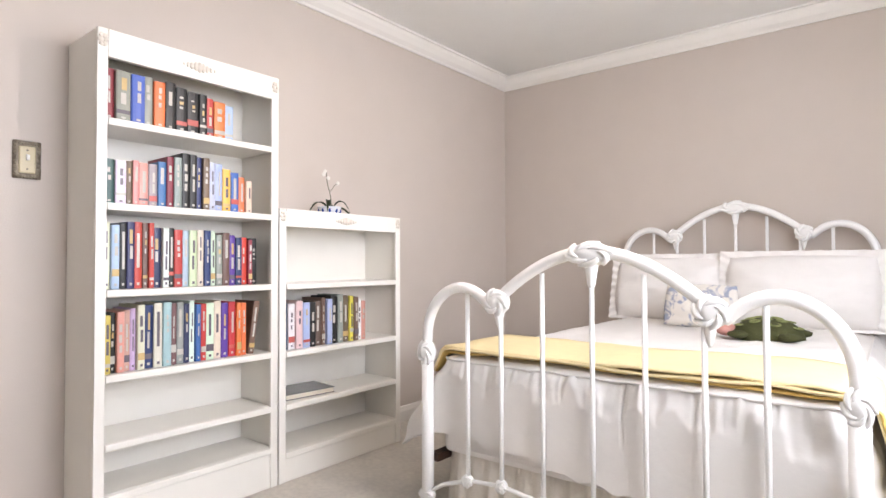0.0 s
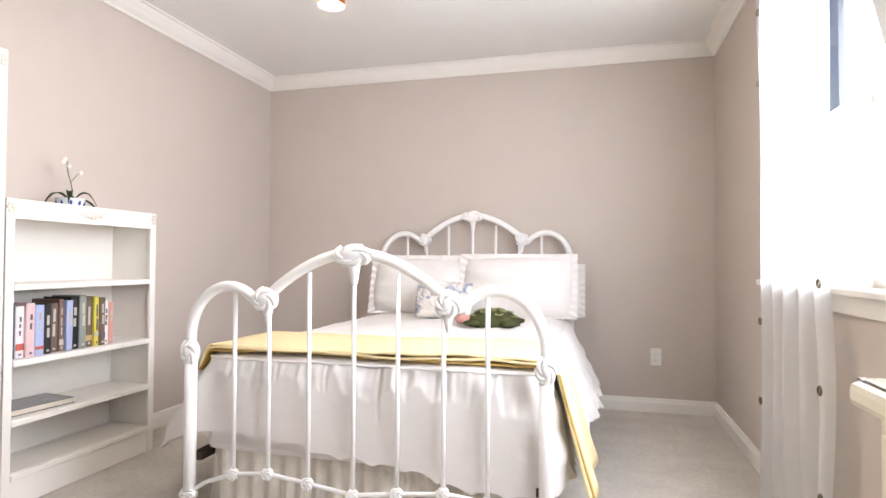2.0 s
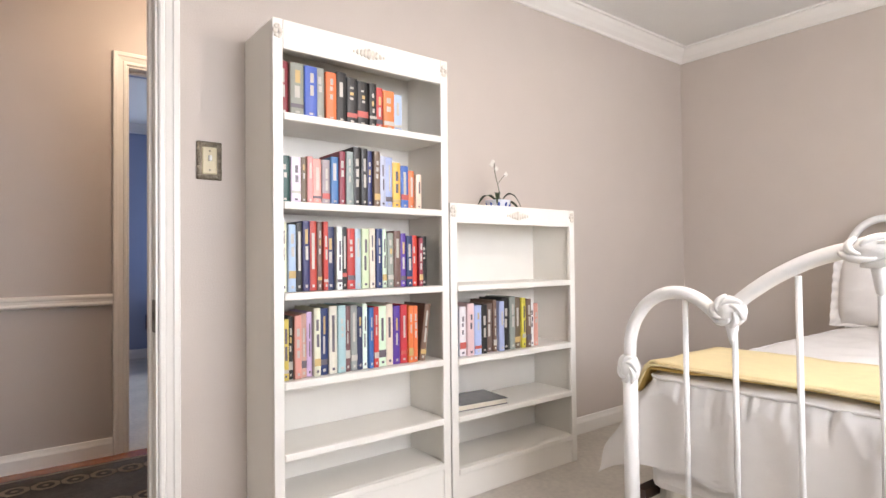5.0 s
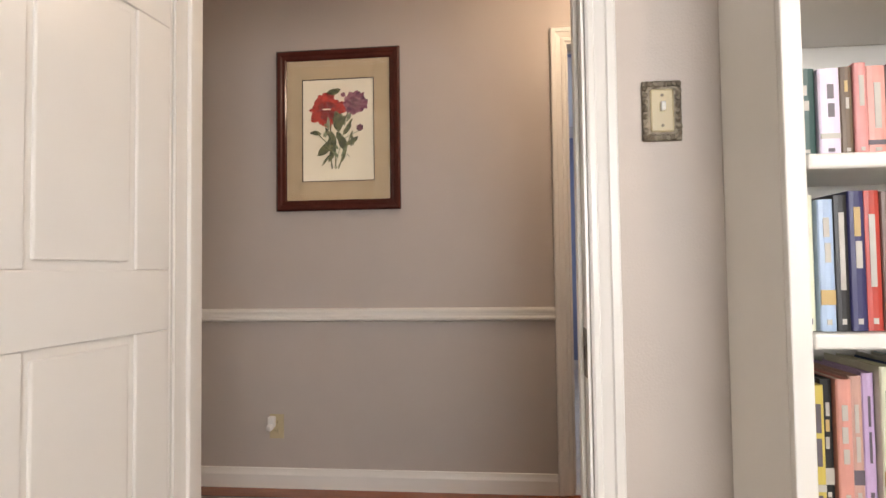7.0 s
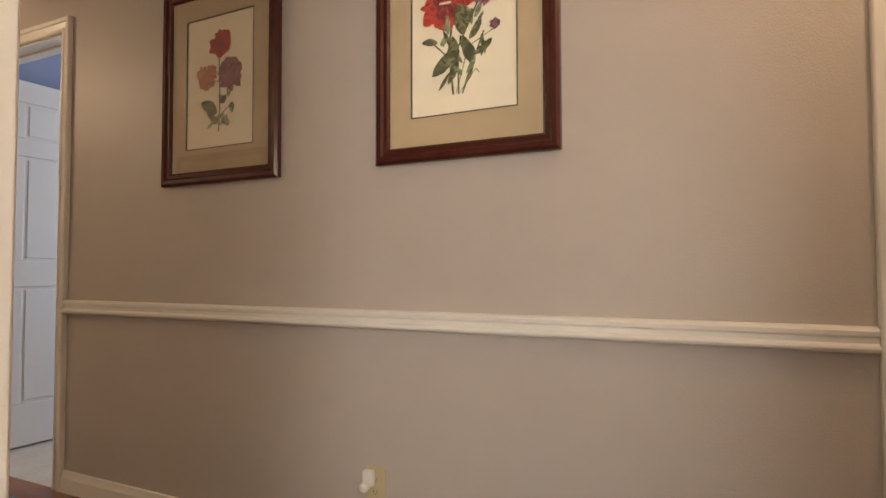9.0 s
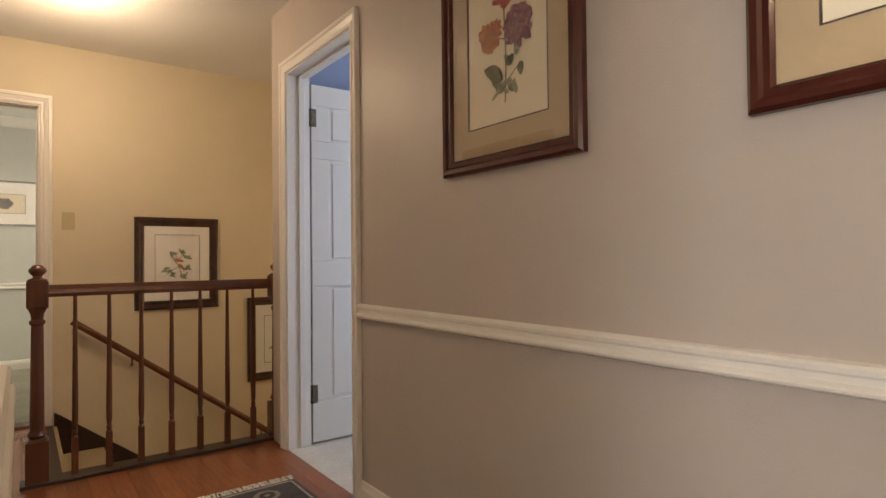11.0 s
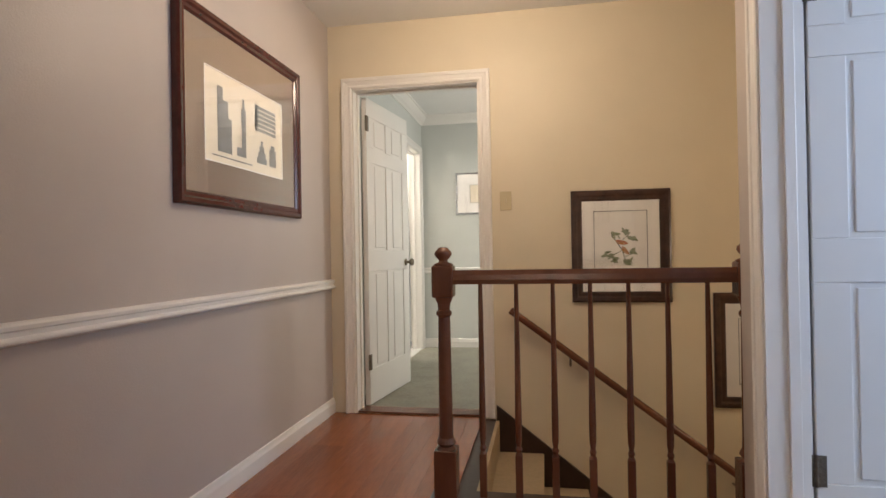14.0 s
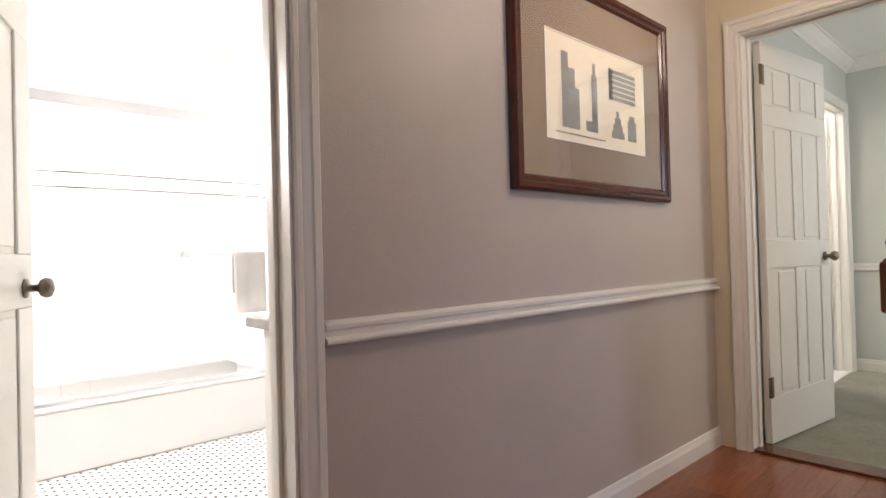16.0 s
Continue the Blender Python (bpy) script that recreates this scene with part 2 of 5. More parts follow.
def ball(r, m=None, bm=None, sub=2, rough=0.0, seed=0):
    bm = bm or bmesh.new()
    vs = bmesh.ops.create_icosphere(bm, subdivisions=sub, radius=r)["verts"]
    for v in vs:
        if rough:
            v.co *= 1 + rough * noise.noise(v.co / r * 2.2 + Vector((seed, seed * 3, 1)))
        if m is not None:
            v.co = m @ v.co
    return bm


def disc(bm, u, z, ru, rz, y=0.0, seg=14, wob=0.0, seed=0, turn=0.0):
    c = bm.verts.new((u, y, z))
    ring = []
    for k in range(seg):
        a = 2 * math.pi * k / seg
        w = 1 + wob * noise.noise((math.cos(a) * 2, math.sin(a) * 2, seed * 7.3))
        px, pz = ru * w * math.cos(a), rz * w * math.sin(a)
        ring.append(bm.verts.new((u + px * math.cos(turn) - pz * math.sin(turn), y, z + px * math.sin(turn) + pz * math.cos(turn))))
    for k in range(seg):
        bm.faces.new((c, ring[k], ring[(k + 1) % seg]))
    return bm


def moulding(bm, prof, p0, p1, n, end0=0.0, end1=0.0):
    """A profile of (out, up) points swept from p0 to p1 along a wall whose face looks to n; ends are mitred by end0, end1 per metre out."""
    p0, p1, n = Vector(p0), Vector(p1), Vector(n)
    d = (p1 - p0).normalized()
    a = [bm.verts.new(p0 + n * o + Vector((0, 0, z)) - d * (o * end0)) for o, z in prof]
    b = [bm.verts.new(p1 + n * o + Vector((0, 0, z)) + d * (o * end1)) for o, z in prof]
    k = len(prof)
    for i in range(k):
        bm.faces.new((a[i], a[(i + 1) % k], b[(i + 1) % k], b[i]))
    bm.faces.new(a[::-1])
    bm.faces.new(b)
    bmesh.ops.recalc_face_normals(bm, faces=bm.faces[:])
    return bm


def structure(name, bm, material, label=""):
    return tagged(part(name, bm, material), label, "", "", "structure")


# ---- the plan ----
H = 2.44
L, RW, HW, BACK = -2.34, 0.935, 5.22, 0.30      # bedroom
LH = -2.455                                     # hall side of the bedroom wall
X, XB = -3.66, -3.78                            # long hall wall and its back
END, D = -3.27, -1.63                          # end wall, wall with the bath door
CORNER = -0.18
NORTH = 3.0
GX0, GX1 = -2.585, -1.79

# floors and ceilings
structure("floor_bedroom", boxes((L, RW, BACK, HW, -0.15, 0)), CARPET, "cream cut-pile carpet with vacuum marks")
structure("floor_bedroom_threshold", boxes((LH, L, 0.885, 1.866, -0.15, 0.001)), CARPET)
structure("subfloor_hall", boxes((X, LH, -2.1, NORTH, -0.15, -0.012), (LH, D, -3.4, CORNER, -0.15, -0.012), (-2.66, LH, END, -2.1, -0.15, -0.012)), DARKW)
structure("floor_green_room", boxes((-4.2, -1.7, -5.8, END - 0.0625, -0.15, 0.002), (GX0, GX1, END - 0.0625, END - 0.002, -0.15, 0.0015)), GCARPET)
structure("floor_blue_room", boxes((-7.0, XB, 1.0, 6.0, -0.15, 0), (XB, X, 1.985, 2.805, -0.15, 0.001)), CARPET)
structure("floor_side_room", boxes((-5.6, XB, -2.0, 0.9, -0.15, 0), (XB, X, -1.84, -1.085, -0.15, 0.001)), CARPET)
structure("floor_bath", boxes((D, 1.2, -1.95, 0.25, -0.15, 0.001)), TILEW, "white mosaic floor tile with black dots")
structure("ceiling", boxes((-7.2, 1.4, -6.0, 6.2, H, H + 0.1)), CEIL, "off-white textured ceiling")

# walls
structure("wall_head", boxes((L - 0.12, RW + 0.15, HW, HW + 0.12, 0, H)), GREIGE)
WY0, WY1, WZ0, WZ1 = 1.85, 3.95, 0.92, 2.12
structure("wall_window", boxes((RW, RW + 0.15, BACK, WY0, 0, H), (RW, RW + 0.15, WY1, HW, 0, H), (RW, RW + 0.15, WY0, WY1, 0, WZ0), (RW, RW + 0.15, WY0, WY1, WZ1, H)), GREIGE)
structure("wall_back", boxes((L, RW + 0.15, BACK - 0.12, BACK, 0, H)), GREIGE)
DY0, DY1 = 0.885, 1.866
structure("wall_shelves", boxes((-2.395, L, BACK - 0.12, DY0, 0, H), (-2.395, L, DY1, HW, 0, H), (-2.395, L, DY0, DY1, 2.05, H)), GREIGE, "greige painted bedroom wall behind the bookcases")
structure("wall_hall_east", boxes((LH, -2.396, CORNER, DY0, 0, H), (LH, -2.396, DY1, NORTH, 0, H), (LH, -2.396, DY0, DY1, 2.05, H)), HALLPAINT)
structure("wall_jog", boxes((-2.396, D + 0.12, CORNER, CORNER + 0.1, 0, H)), HALLPAINT)
structure("wall_hall_west", boxes((XB, X, -1.085, 1.985, 0, H), (XB, X, -2.07, -1.84, 0, H), (XB, X, 2.805, NORTH, 0, H), (XB, X, -1.84, -1.085, 2.05, H), (XB, X, 1.985, 2.805, 2.05, H)), HALLPAINT, "long greige hall wall with a chair rail")
structure("wall_hall_north", boxes((XB, LH, NORTH, NORTH + 0.1, 0, H)), HALLPAINT)
structure("wall_bath_side", boxes((D, D + 0.06, END, -0.945, 0, H), (D, D + 0.06, -0.27, CORNER, 0, H), (D, D + 0.06, -0.945, -0.27, 2.05, H)), HALLPAINT, "greige landing wall with a chair rail")
structure("wall_end", boxes((-6.3, GX0, END - 0.06, END, -2.8, H), (GX1, D + 0.06, END - 0.06, END, 0, H), (GX0, GX1, END - 0.06, END, 2.03, H), (GX0, GX1, END - 0.06, END, -2.8, -0.15)), YELLOW, "cream yellow painted wall over the stairs")
structure("wall_stair_west", boxes((-6.4, -6.3, END, -2.0, -2.8, H)), YELLOW)
structure("wall_stair_north", boxes((-6.3, X, -2.19, -2.075, -2.8, -0.15), (-6.3, XB, -2.19, -2.075, -0.15, H)), YELLOW)
structure("wall_stair_under", boxes((X, -2.62, -2.17, -2.10, -2.8, -0.02), (-2.66, -2.60, END, -2.1, -2.8, -0.02)), YELLOW)
structure("floor_lower", boxes((-6.3, -2.6, END, -2.1, -2.9, -2.8)), STAIRC)
structure("wall_bath", boxes((1.15, 1.25, -2.05, 0.3, 0, H), (D + 0.06, 1.15, -2.05, -1.95, 0, H), (D + 0.06, -0.35, 0.2, 0.3, 0, H), (0.75, 1.15, 0.2, 0.3, 0, H), (-0.35, 0.75, 0.2, 0.3, 0, 1.1), (-0.35, 0.75, 0.2, 0.3, 2.1, H), (D + 0.062, D + 0.11, -1.95, -0.945, 0, H), (D + 0.062, D + 0.11, -0.27, 0.2, 0, H)), BATHW, "bright white bathroom wall")
structure("wall_green_room", boxes((-4.2, -1.7, -5.85, -5.75, 0, H), (-4.3, -4.2, -5.85, END - 0.06, 0, H), (-1.7, -1.6, -4.95, END - 0.06, 0, H), (-1.7, -1.6, -5.85, -5.62, 0, H), (-1.7, -1.6, -5.62, -4.95, 2.03, H), (-4.2, GX0, END - 0.12, END - 0.062, 0, H), (GX1, -1.7, END - 0.12, END - 0.062, 0, H), (GX0, GX1, END - 0.12, END - 0.062, 2.03, H)), GREENP, "pale grey-green bedroom wall")
structure("wall_green_bath", boxes((-0.4, -0.3, -6.2, -4.4, 0, H), (-1.6, -0.4, -6.2, -6.1, 0, H), (-1.6, -0.4, -4.5, -4.4, 0, H)), BATHW)
structure("floor_green_bath", boxes((-1.7, -0.4, -6.1, -4.5, -0.15, 0.004)), TILEW)
structure("wall_blue_room", boxes((-7.0, -6.9, 1.0, 3.12, 0, H), (-7.0, -6.9, 4.3, 6.0, 0, H), (-7.0, -6.9, 3.12, 4.3, 0, 0.62), (-7.0, -6.9, 3.12, 4.3, 2.0, H), (-7.0, XB, 0.93, 1.03, 0, H), (-7.0, XB, 6.0, 6.1, 0, H), (XB - 0.06, XB - 0.002, 1.03, 1.985, 0, H), (XB - 0.06, XB - 0.002, 2.805, 6.0, 0, H), (XB - 0.06, XB - 0.002, 1.985, 2.805, 2.05, H)), BLUEP, "blue painted bedroom wall")
structure("wall_side_room", boxes((-5.7, -5.6, -2.07, 0.9, 0, H), (-5.7, XB, 0.83, 0.93, 0, H), (-5.7, XB, -2.07, -2.0, 0, H), (XB - 0.06, XB - 0.002, -1.085, 0.83, 0, H)), BLUEP)

# mouldings
CROWN = [(0, 0), (0, -0.09), (0.012, -0.09), (0.018, -0.078), (0.04, -0.06), (0.062, -0.03), (0.07, -0.012), (0.085, -0.012), (0.085, 0)]
BASE = [(0, 0), (0.016, 0), (0.016, 0.062), (0.011, 0.075), (0.008, 0.09), (0, 0.092)]
CHAIR = [(0, 0.779), (0.010, 0.779), (0.028, 0.786), (0.030, 0.792), (0.028, 0.797), (0.016, 0.802), (0.016, 0.815), (0.023, 0.820), (0.024, 0.830), (0.018, 0.836), (0, 0.840)]
bm = bmesh.new()
for a, b, n in (((L, BACK, H), (L, HW, H), (1, 0, 0)), ((L, HW, H), (RW, HW, H), (0, -1, 0)), ((RW, HW, H), (RW, BACK, H), (-1, 0, 0)), ((RW, BACK, H), (L, BACK, H), (0, 1, 0))):
    moulding(bm, CROWN, a, b, n, -1, -1)
structure("trim_crown_bedroom", bm, TRIM, "white crown moulding")
bm = bmesh.new()
moulding(bm, BASE, (L, 1.96, 0), (L, HW, 0), (1, 0, 0), 0, -1)
moulding(bm, BASE, (L, HW, 0), (RW, HW, 0), (0, -1, 0), -1, -1)
moulding(bm, BASE, (RW, HW, 0), (RW, BACK, 0), (-1, 0, 0), -1, -1)
structure("baseboard_bedroom", bm, TRIM, "white painted baseboard")
bm = bmesh.new()
for prof in (BASE, CHAIR):
    moulding(bm, prof, (X, -1.013, 0), (X, 1.913, 0), (1, 0, 0))
    moulding(bm, prof, (D, END, 0), (D, -1.017, 0), (-1, 0, 0), 0, 0)
    moulding(bm, prof, (LH, CORNER, 0), (LH, DY0 - 0.074, 0), (-1, 0, 0), 1, 0)
    moulding(bm, prof, (LH, CORNER, 0), (D, CORNER, 0), (0, -1, 0), 1, -1)
structure("trim_hall", bm, TRIM, "white stepped chair rail and baseboard")
bm = bmesh.new()
moulding(bm, CROWN, (-1.7, END - 0.12, H), (-1.7, -5.75, H), (-1, 0, 0), -1, -1)
moulding(bm, CROWN, (-1.7, -5.75, H), (-4.2, -5.75, H), (0, 1, 0), -1, -1)
moulding(bm, [(o, z) for o, z in CHAIR], (-1.7, -5.75, 0), (-4.2, -5.75, 0), (0, 1, 0), 0, 0)
moulding(bm, BASE, (-1.7, -5.75, 0), (-4.2, -5.75, 0), (0, 1, 0), 0, 0)
structure("trim_green_room", bm, TRIM)
bm = bmesh.new()
moulding(bm, CROWN, (-6.9, 1.03, H), (-6.9, 6.0, H), (1, 0, 0))
moulding(bm, BASE, (-6.9, 1.03, 0), (-6.9, 6.0, 0), (1, 0, 0))
structure("trim_blue_room", bm, TRIM)


CASE = [(0.004, 0.0), (0.004, 0.010), (0.010, 0.014), (0.020, 0.014), (0.024, 0.010), (0.030, 0.012), (0.046, 0.016), (0.050, 0.021), (0.066, 0.022), (0.070, 0.018), (0.071, 0.0)]


def casing(name, m, w, h, depth, stop=0.5, back=True):
    """A door surround in a wall whose front face is y = 0 and whose opening runs from x = 0 to w; the wall goes back to y = depth."""
    bm = bmesh.new()
    for y, s in ((-0.0005, -1),) + (((depth + 0.0005, 1),) if back else ()):
        rows = []
        for cx, cz, dx, dz in ((0, 0.0015, -1, 0), (0, h, -1, 1), (w, h, 1, 1), (w, 0.0015, 1, 0)):
            rows.append([bm.verts.new((cx + dx * a, y + s * b, cz + dz * a)) for a, b in CASE])
        for a, b in zip(rows, rows[1:]):
            for i in range(len(CASE) - 1):
                bm.faces.new((a[i], a[i + 1], b[i + 1], b[i]))
    for x0, x1 in ((-0.002, 0.0045), (w - 0.0045, w + 0.002)):
        bx(bm, x0, x1, -0.004, depth + 0.004, 0.002, h + 0.002)
    bx(bm, 0.0046, w - 0.0046, -0.004, depth + 0.004, h - 0.0045, h + 0.002)
    y0 = depth * stop
    for x0, x1 in ((0.0044, 0.016), (w - 0.016, w - 0.0044)):
        bx(bm, x0, x1, y0, y0 + 0.036, 0.0025, h - 0.0044, 0.003)
    bx(bm, 0.0162, w - 0.0162, y0, y0 + 0.036, h - 0.016, h - 0.0044, 0.003)
    bmesh.ops.recalc_face_normals(bm, faces=bm.faces[:])
    ob = structure(name, bm, TRIM, "white moulded door casing and jamb")
    ob.matrix_world = m
    return ob


casing("door_frame_bedroom", pose(LH, DY1, 0, 0, 0, -90), DY1 - DY0, 2.05, L - LH, 0.3)
casing("door_frame_green", pose(GX1, END, 0, 0, 0, 180), GX1 - GX0, 2.03, 0.12)
casing("door_frame_side", pose(X, -1.84, 0, 0, 0, 90), 0.755, 2.05, 0.12)
casing("door_frame_blue", pose(X, 1.985, 0, 0, 0, 90), 0.82, 2.05, 0.12)
casing("door_frame_bath", pose(D, -0.27, 0, 0, 0, -90), 0.675, 2.05, 0.11)
casing("door_frame_green_bath", pose(-1.7, -4.95, 0, 0, 0, -90), 0.67, 2.03, 0.10)


def door(m, w, label, hinge_side=1, h=2.02, knob=True, hinge_z=(0.28, 1.83), knob_mat=None, material=None):
    """A six-panel door hinged at x = 0; hinge_side 1 or -1: the face (towards +y or -y) that the hinge leaves show on."""
    material = material or TRIM
    d = thing("door", m, label, "door", "panel doors")
    t = 0.018
    bm = boxes((0.002, w, -t + 0.008, t - 0.008, 0.012, h))
    rails = ((0.012, 0.24), (0.88, 1.02), (1.60, 1.70), (h - 0.12, h))
    stiles = ((0.002, 0.11), (w / 2 - 0.05, w / 2 + 0.05), (w - 0.11, w))
    for s in (-1, 1):
        y0, y1 = sorted((s * (t - 0.008), s * t))
        for z0, z1 in rails:
            bx(bm, 0.002, w, y0, y1, z0, z1, 0.003)
        for (x0, x1) in stiles:
            for (a, b), (c, e) in zip(rails, rails[1:]):
                bx(bm, x0, x1, y0, y1, b + 0.0005, c - 0.0005, 0.003)
    part("leaf", bm, material, d)
    for s in (-1, 1):
        for (x0, x1), (x2, x3) in zip(stiles, stiles[1:]):
            for (a, b), (c, e) in zip(rails, rails[1:]):
                y0, y1 = sorted((s * (t - 0.010), s * (t - 0.002)))
                part("panel", bx(bmesh.new(), x1 + 0.018, x2 - 0.018, y0, y1, b + 0.018, c - 0.018, 0.004), material, d)
    for z in hinge_z:
        bm = boxes((-0.012, 0.03, hinge_side * t - 0.003, hinge_side * t + 0.003, z - 0.05, z + 0.05))
        lathe([(0.006, z - 0.05), (0.006, z + 0.05)], 8, pose(0.0, hinge_side * (t + 0.004), 0), bm)
        part("hinge", bm, METAL, d, "dark metal hinge")
    if knob:
        for s in (-1, 1):
            k = lathe([(0.026, 0), (0.026, 0.005), (0.010, 0.008), (0.010, 0.030), (0.022, 0.036), (0.028, 0.048), (0.024, 0.060), (0.010, 0.066)], 16, pose(w - 0.065, s * t, 0.93, -90 * s))
            part("door_knob", k, knob_mat or METAL, d, "dark pewter door knob", True)
    return d


door(pose(L + 0.026, DY0 - 0.012, 0, 0, 0, -5), 0.86, "white six-panel bedroom door standing wide open")
door(pose(-3.80, -1.86, 0, 0, 0, 178), 0.72, "white six-panel door opened into a blue-lit room", -1, knob=False)
door(pose(-1.815, END - 0.14, 0, 0, 0, -98), 0.72, "white six-panel door opened into the green room", -1, hinge_z=(0.29, 1.85))
door(pose(D + 0.125, -0.285, 0, 0, 0, -22), 0.65, "white bathroom door standing open")
door(pose(-1.56, -5.60, 0, 0, 0, 12), 0.64, "white door opened to a lit bathroom")


st = thing("strike_plate", pose((L + LH) / 2 + 0.03, DY1 - 0.0046, 0.82, 0, 0, 0), "tarnished metal strike plate let into the white jamb", "strike plate")
part("plate", bx(bmesh.new(), -0.018, 0.026, -0.002, -0.0002, -0.055, 0.055, 0.0008), METAL, st)
part("latch_hole", boxes((-0.008, 0.010, -0.0026, -0.0018, -0.014, 0.014)), INK, st)
for z in (-0.042, 0.042):
    part("screw", lathe([(0.004, 0), (0.004, 0.0012)], 8, pose(0.002, -0.002, z, 90)), METAL, st)
for z in (0.27, 1.83):
    hg = thing("jamb_hinge", pose(X - 0.075, 1.985 + 0.0047, z), "aged brass hinge leaf on the white jamb", "hinge", "jamb hinges")
    part("leaf_plate", bx(bmesh.new(), -0.034, 0.012, 0.0001, 0.002, -0.045, 0.045, 0.0006), BRASS, hg)
    part("knuckle", lathe([(0.006, -0.046), (0.006, 0.046)], 10, pose(-0.036, 0.006, 0)), BRASS, hg, smooth=True)


# ---- bookcases and books ----
def shelf_unit(m, w, h, depth, tops, kick, header, label):
    c = thing("bookcase", m, label, "bookcase", "white bookcases")
    t = 0.02
    for x0 in (0, w - t):
        part("side_panel", bx(bmesh.new(), x0, x0 + t, -depth + 0.018, -0.001, 0.001, h - 0.004, 0.002), SHELFW, c)
    part("back_panel", boxes((t, w - t, -0.012, -0.002, 0.02, h - 0.02)), SHELFW, c)
    for x0 in (0, w - 0.036):
        part("face_stile", bx(bmesh.new(), x0, x0 + 0.036, -depth, -depth + 0.0175, 0.001, h - 0.001, 0.003), SHELFW, c)
    part("header", bx(bmesh.new(), 0.0365, w - 0.0365, -depth, -depth + 0.0175, h - header, h - 0.001, 0.003), SHELFW, c)
    part("top", bx(bmesh.new(), 0.021, w - 0.021, -depth + 0.018, -0.013, h - 0.022, h - 0.004, 0.002), SHELFW, c)
    for z in tops:
        part("shelf", bx(bmesh.new(), 0.021, w - 0.021, -depth + 0.016 if z > kick + 0.05 else -depth + 0.018, -0.0125, z - 0.022, z, 0.004), SHELFW, c)
        part("shelf_edge", bx(bmesh.new(), 0.0365, w - 0.0365, -depth - 0.004, -depth + 0.0155, z - 0.026, z + 0.001, 0.005), SHELFW, c)
    part("kick_board", bx(bmesh.new(), 0.0365, w - 0.0365, -depth + 0.004, -depth + 0.016, 0.001, kick, 0.003), SHELFW, c)
    zc = h - header / 2
    bm = bmesh.new()
    for k in range(-4, 5):
        r = 0.020 - 0.0034 * abs(k)
        ball(max(r, 0.006), Matrix.Translation((w / 2 + k * 0.016, -depth, zc)) @ Matrix.Diagonal((0.75, 0.4, 1.15, 1)), bm, 1, 0.4, k)
    part("carved_rosette", bm, CARVED, c, smooth=True)
    for x0 in (0.018, w - 0.018):
        bm = bmesh.new()
        for k in range(6):
            a = k * 1.05
            ball(0.010, Matrix.Translation((x0 + 0.010 * math.cos(a), -depth, zc + 0.016 + 0.017 * math.sin(a) - 0.01)) @ Matrix.Diagonal((1, 0.4, 1, 1)), bm, 1, 0.5, k)
        part("carved_corner", bm, CARVED, c, smooth=True)
    return c


C1Y, C1W, C2Y, C2W = 2.163, 0.742, 2.912, 0.79
S1 = (1.503, 1.202, 0.894, 0.594, 0.356, 0.176)
S2 = (0.892, 0.586, 0.349, 0.134)
DEPTH = 0.272
shelf_unit(pose(L + 0.001, C1Y, 0, 0, 0, 90), C1W, 1.818, DEPTH, S1, 0.149, 0.10, "tall white bookcase, carved header, half full of books")
shelf_unit(pose(L + 0.001, C2Y, 0, 0, 0, 90), C2W, 1.236, DEPTH, S2, 0.107, 0.083, "low white bookcase with one shelf of books")

BOOK = {}


def book_mat(c, gloss=0.4):
    key = (round(c[0], 2), round(c[1], 2), round(c[2], 2))
    if key not in BOOK:
        BOOK[key] = mat("book_cover", key, gloss, 0.12, 30)
    return BOOK[key]


PAGES = mat("book_pages", (0.72, 0.66, 0.54), 0.9, 0.08, 200)
INKS = ((0.50, 0.47, 0.42), (0.55, 0.38, 0.16), (0.13, 0.11, 0.13), (0.50, 0.10, 0.08))
NAMED = {"r": "red", "k": "black", "b": "blue", "w": "white", "g": "grey", "o": "orange", "p": "pink", "c": "cream", "n": "navy", "v": "violet", "y": "yellow", "m": "maroon", "l": "pale lilac", "t": "light blue", "e": "dark green", "s": "brown"}
HUE = {"r": (0.55, 0.05, 0.04), "k": (0.02, 0.02, 0.022), "b": (0.05, 0.14, 0.42), "w": (0.75, 0.74, 0.70), "g": (0.30, 0.29, 0.27), "o": (0.70, 0.20, 0.06), "p": (0.62, 0.30, 0.26), "c": (0.66, 0.60, 0.48), "n": (0.025, 0.04, 0.12), "v": (0.10, 0.05, 0.32), "y": (0.70, 0.52, 0.10), "m": (0.26, 0.03, 0.04), "l": (0.55, 0.45, 0.58), "t": (0.38, 0.48, 0.62), "e": (0.05, 0.10, 0.08), "s": (0.18, 0.11, 0.08)}


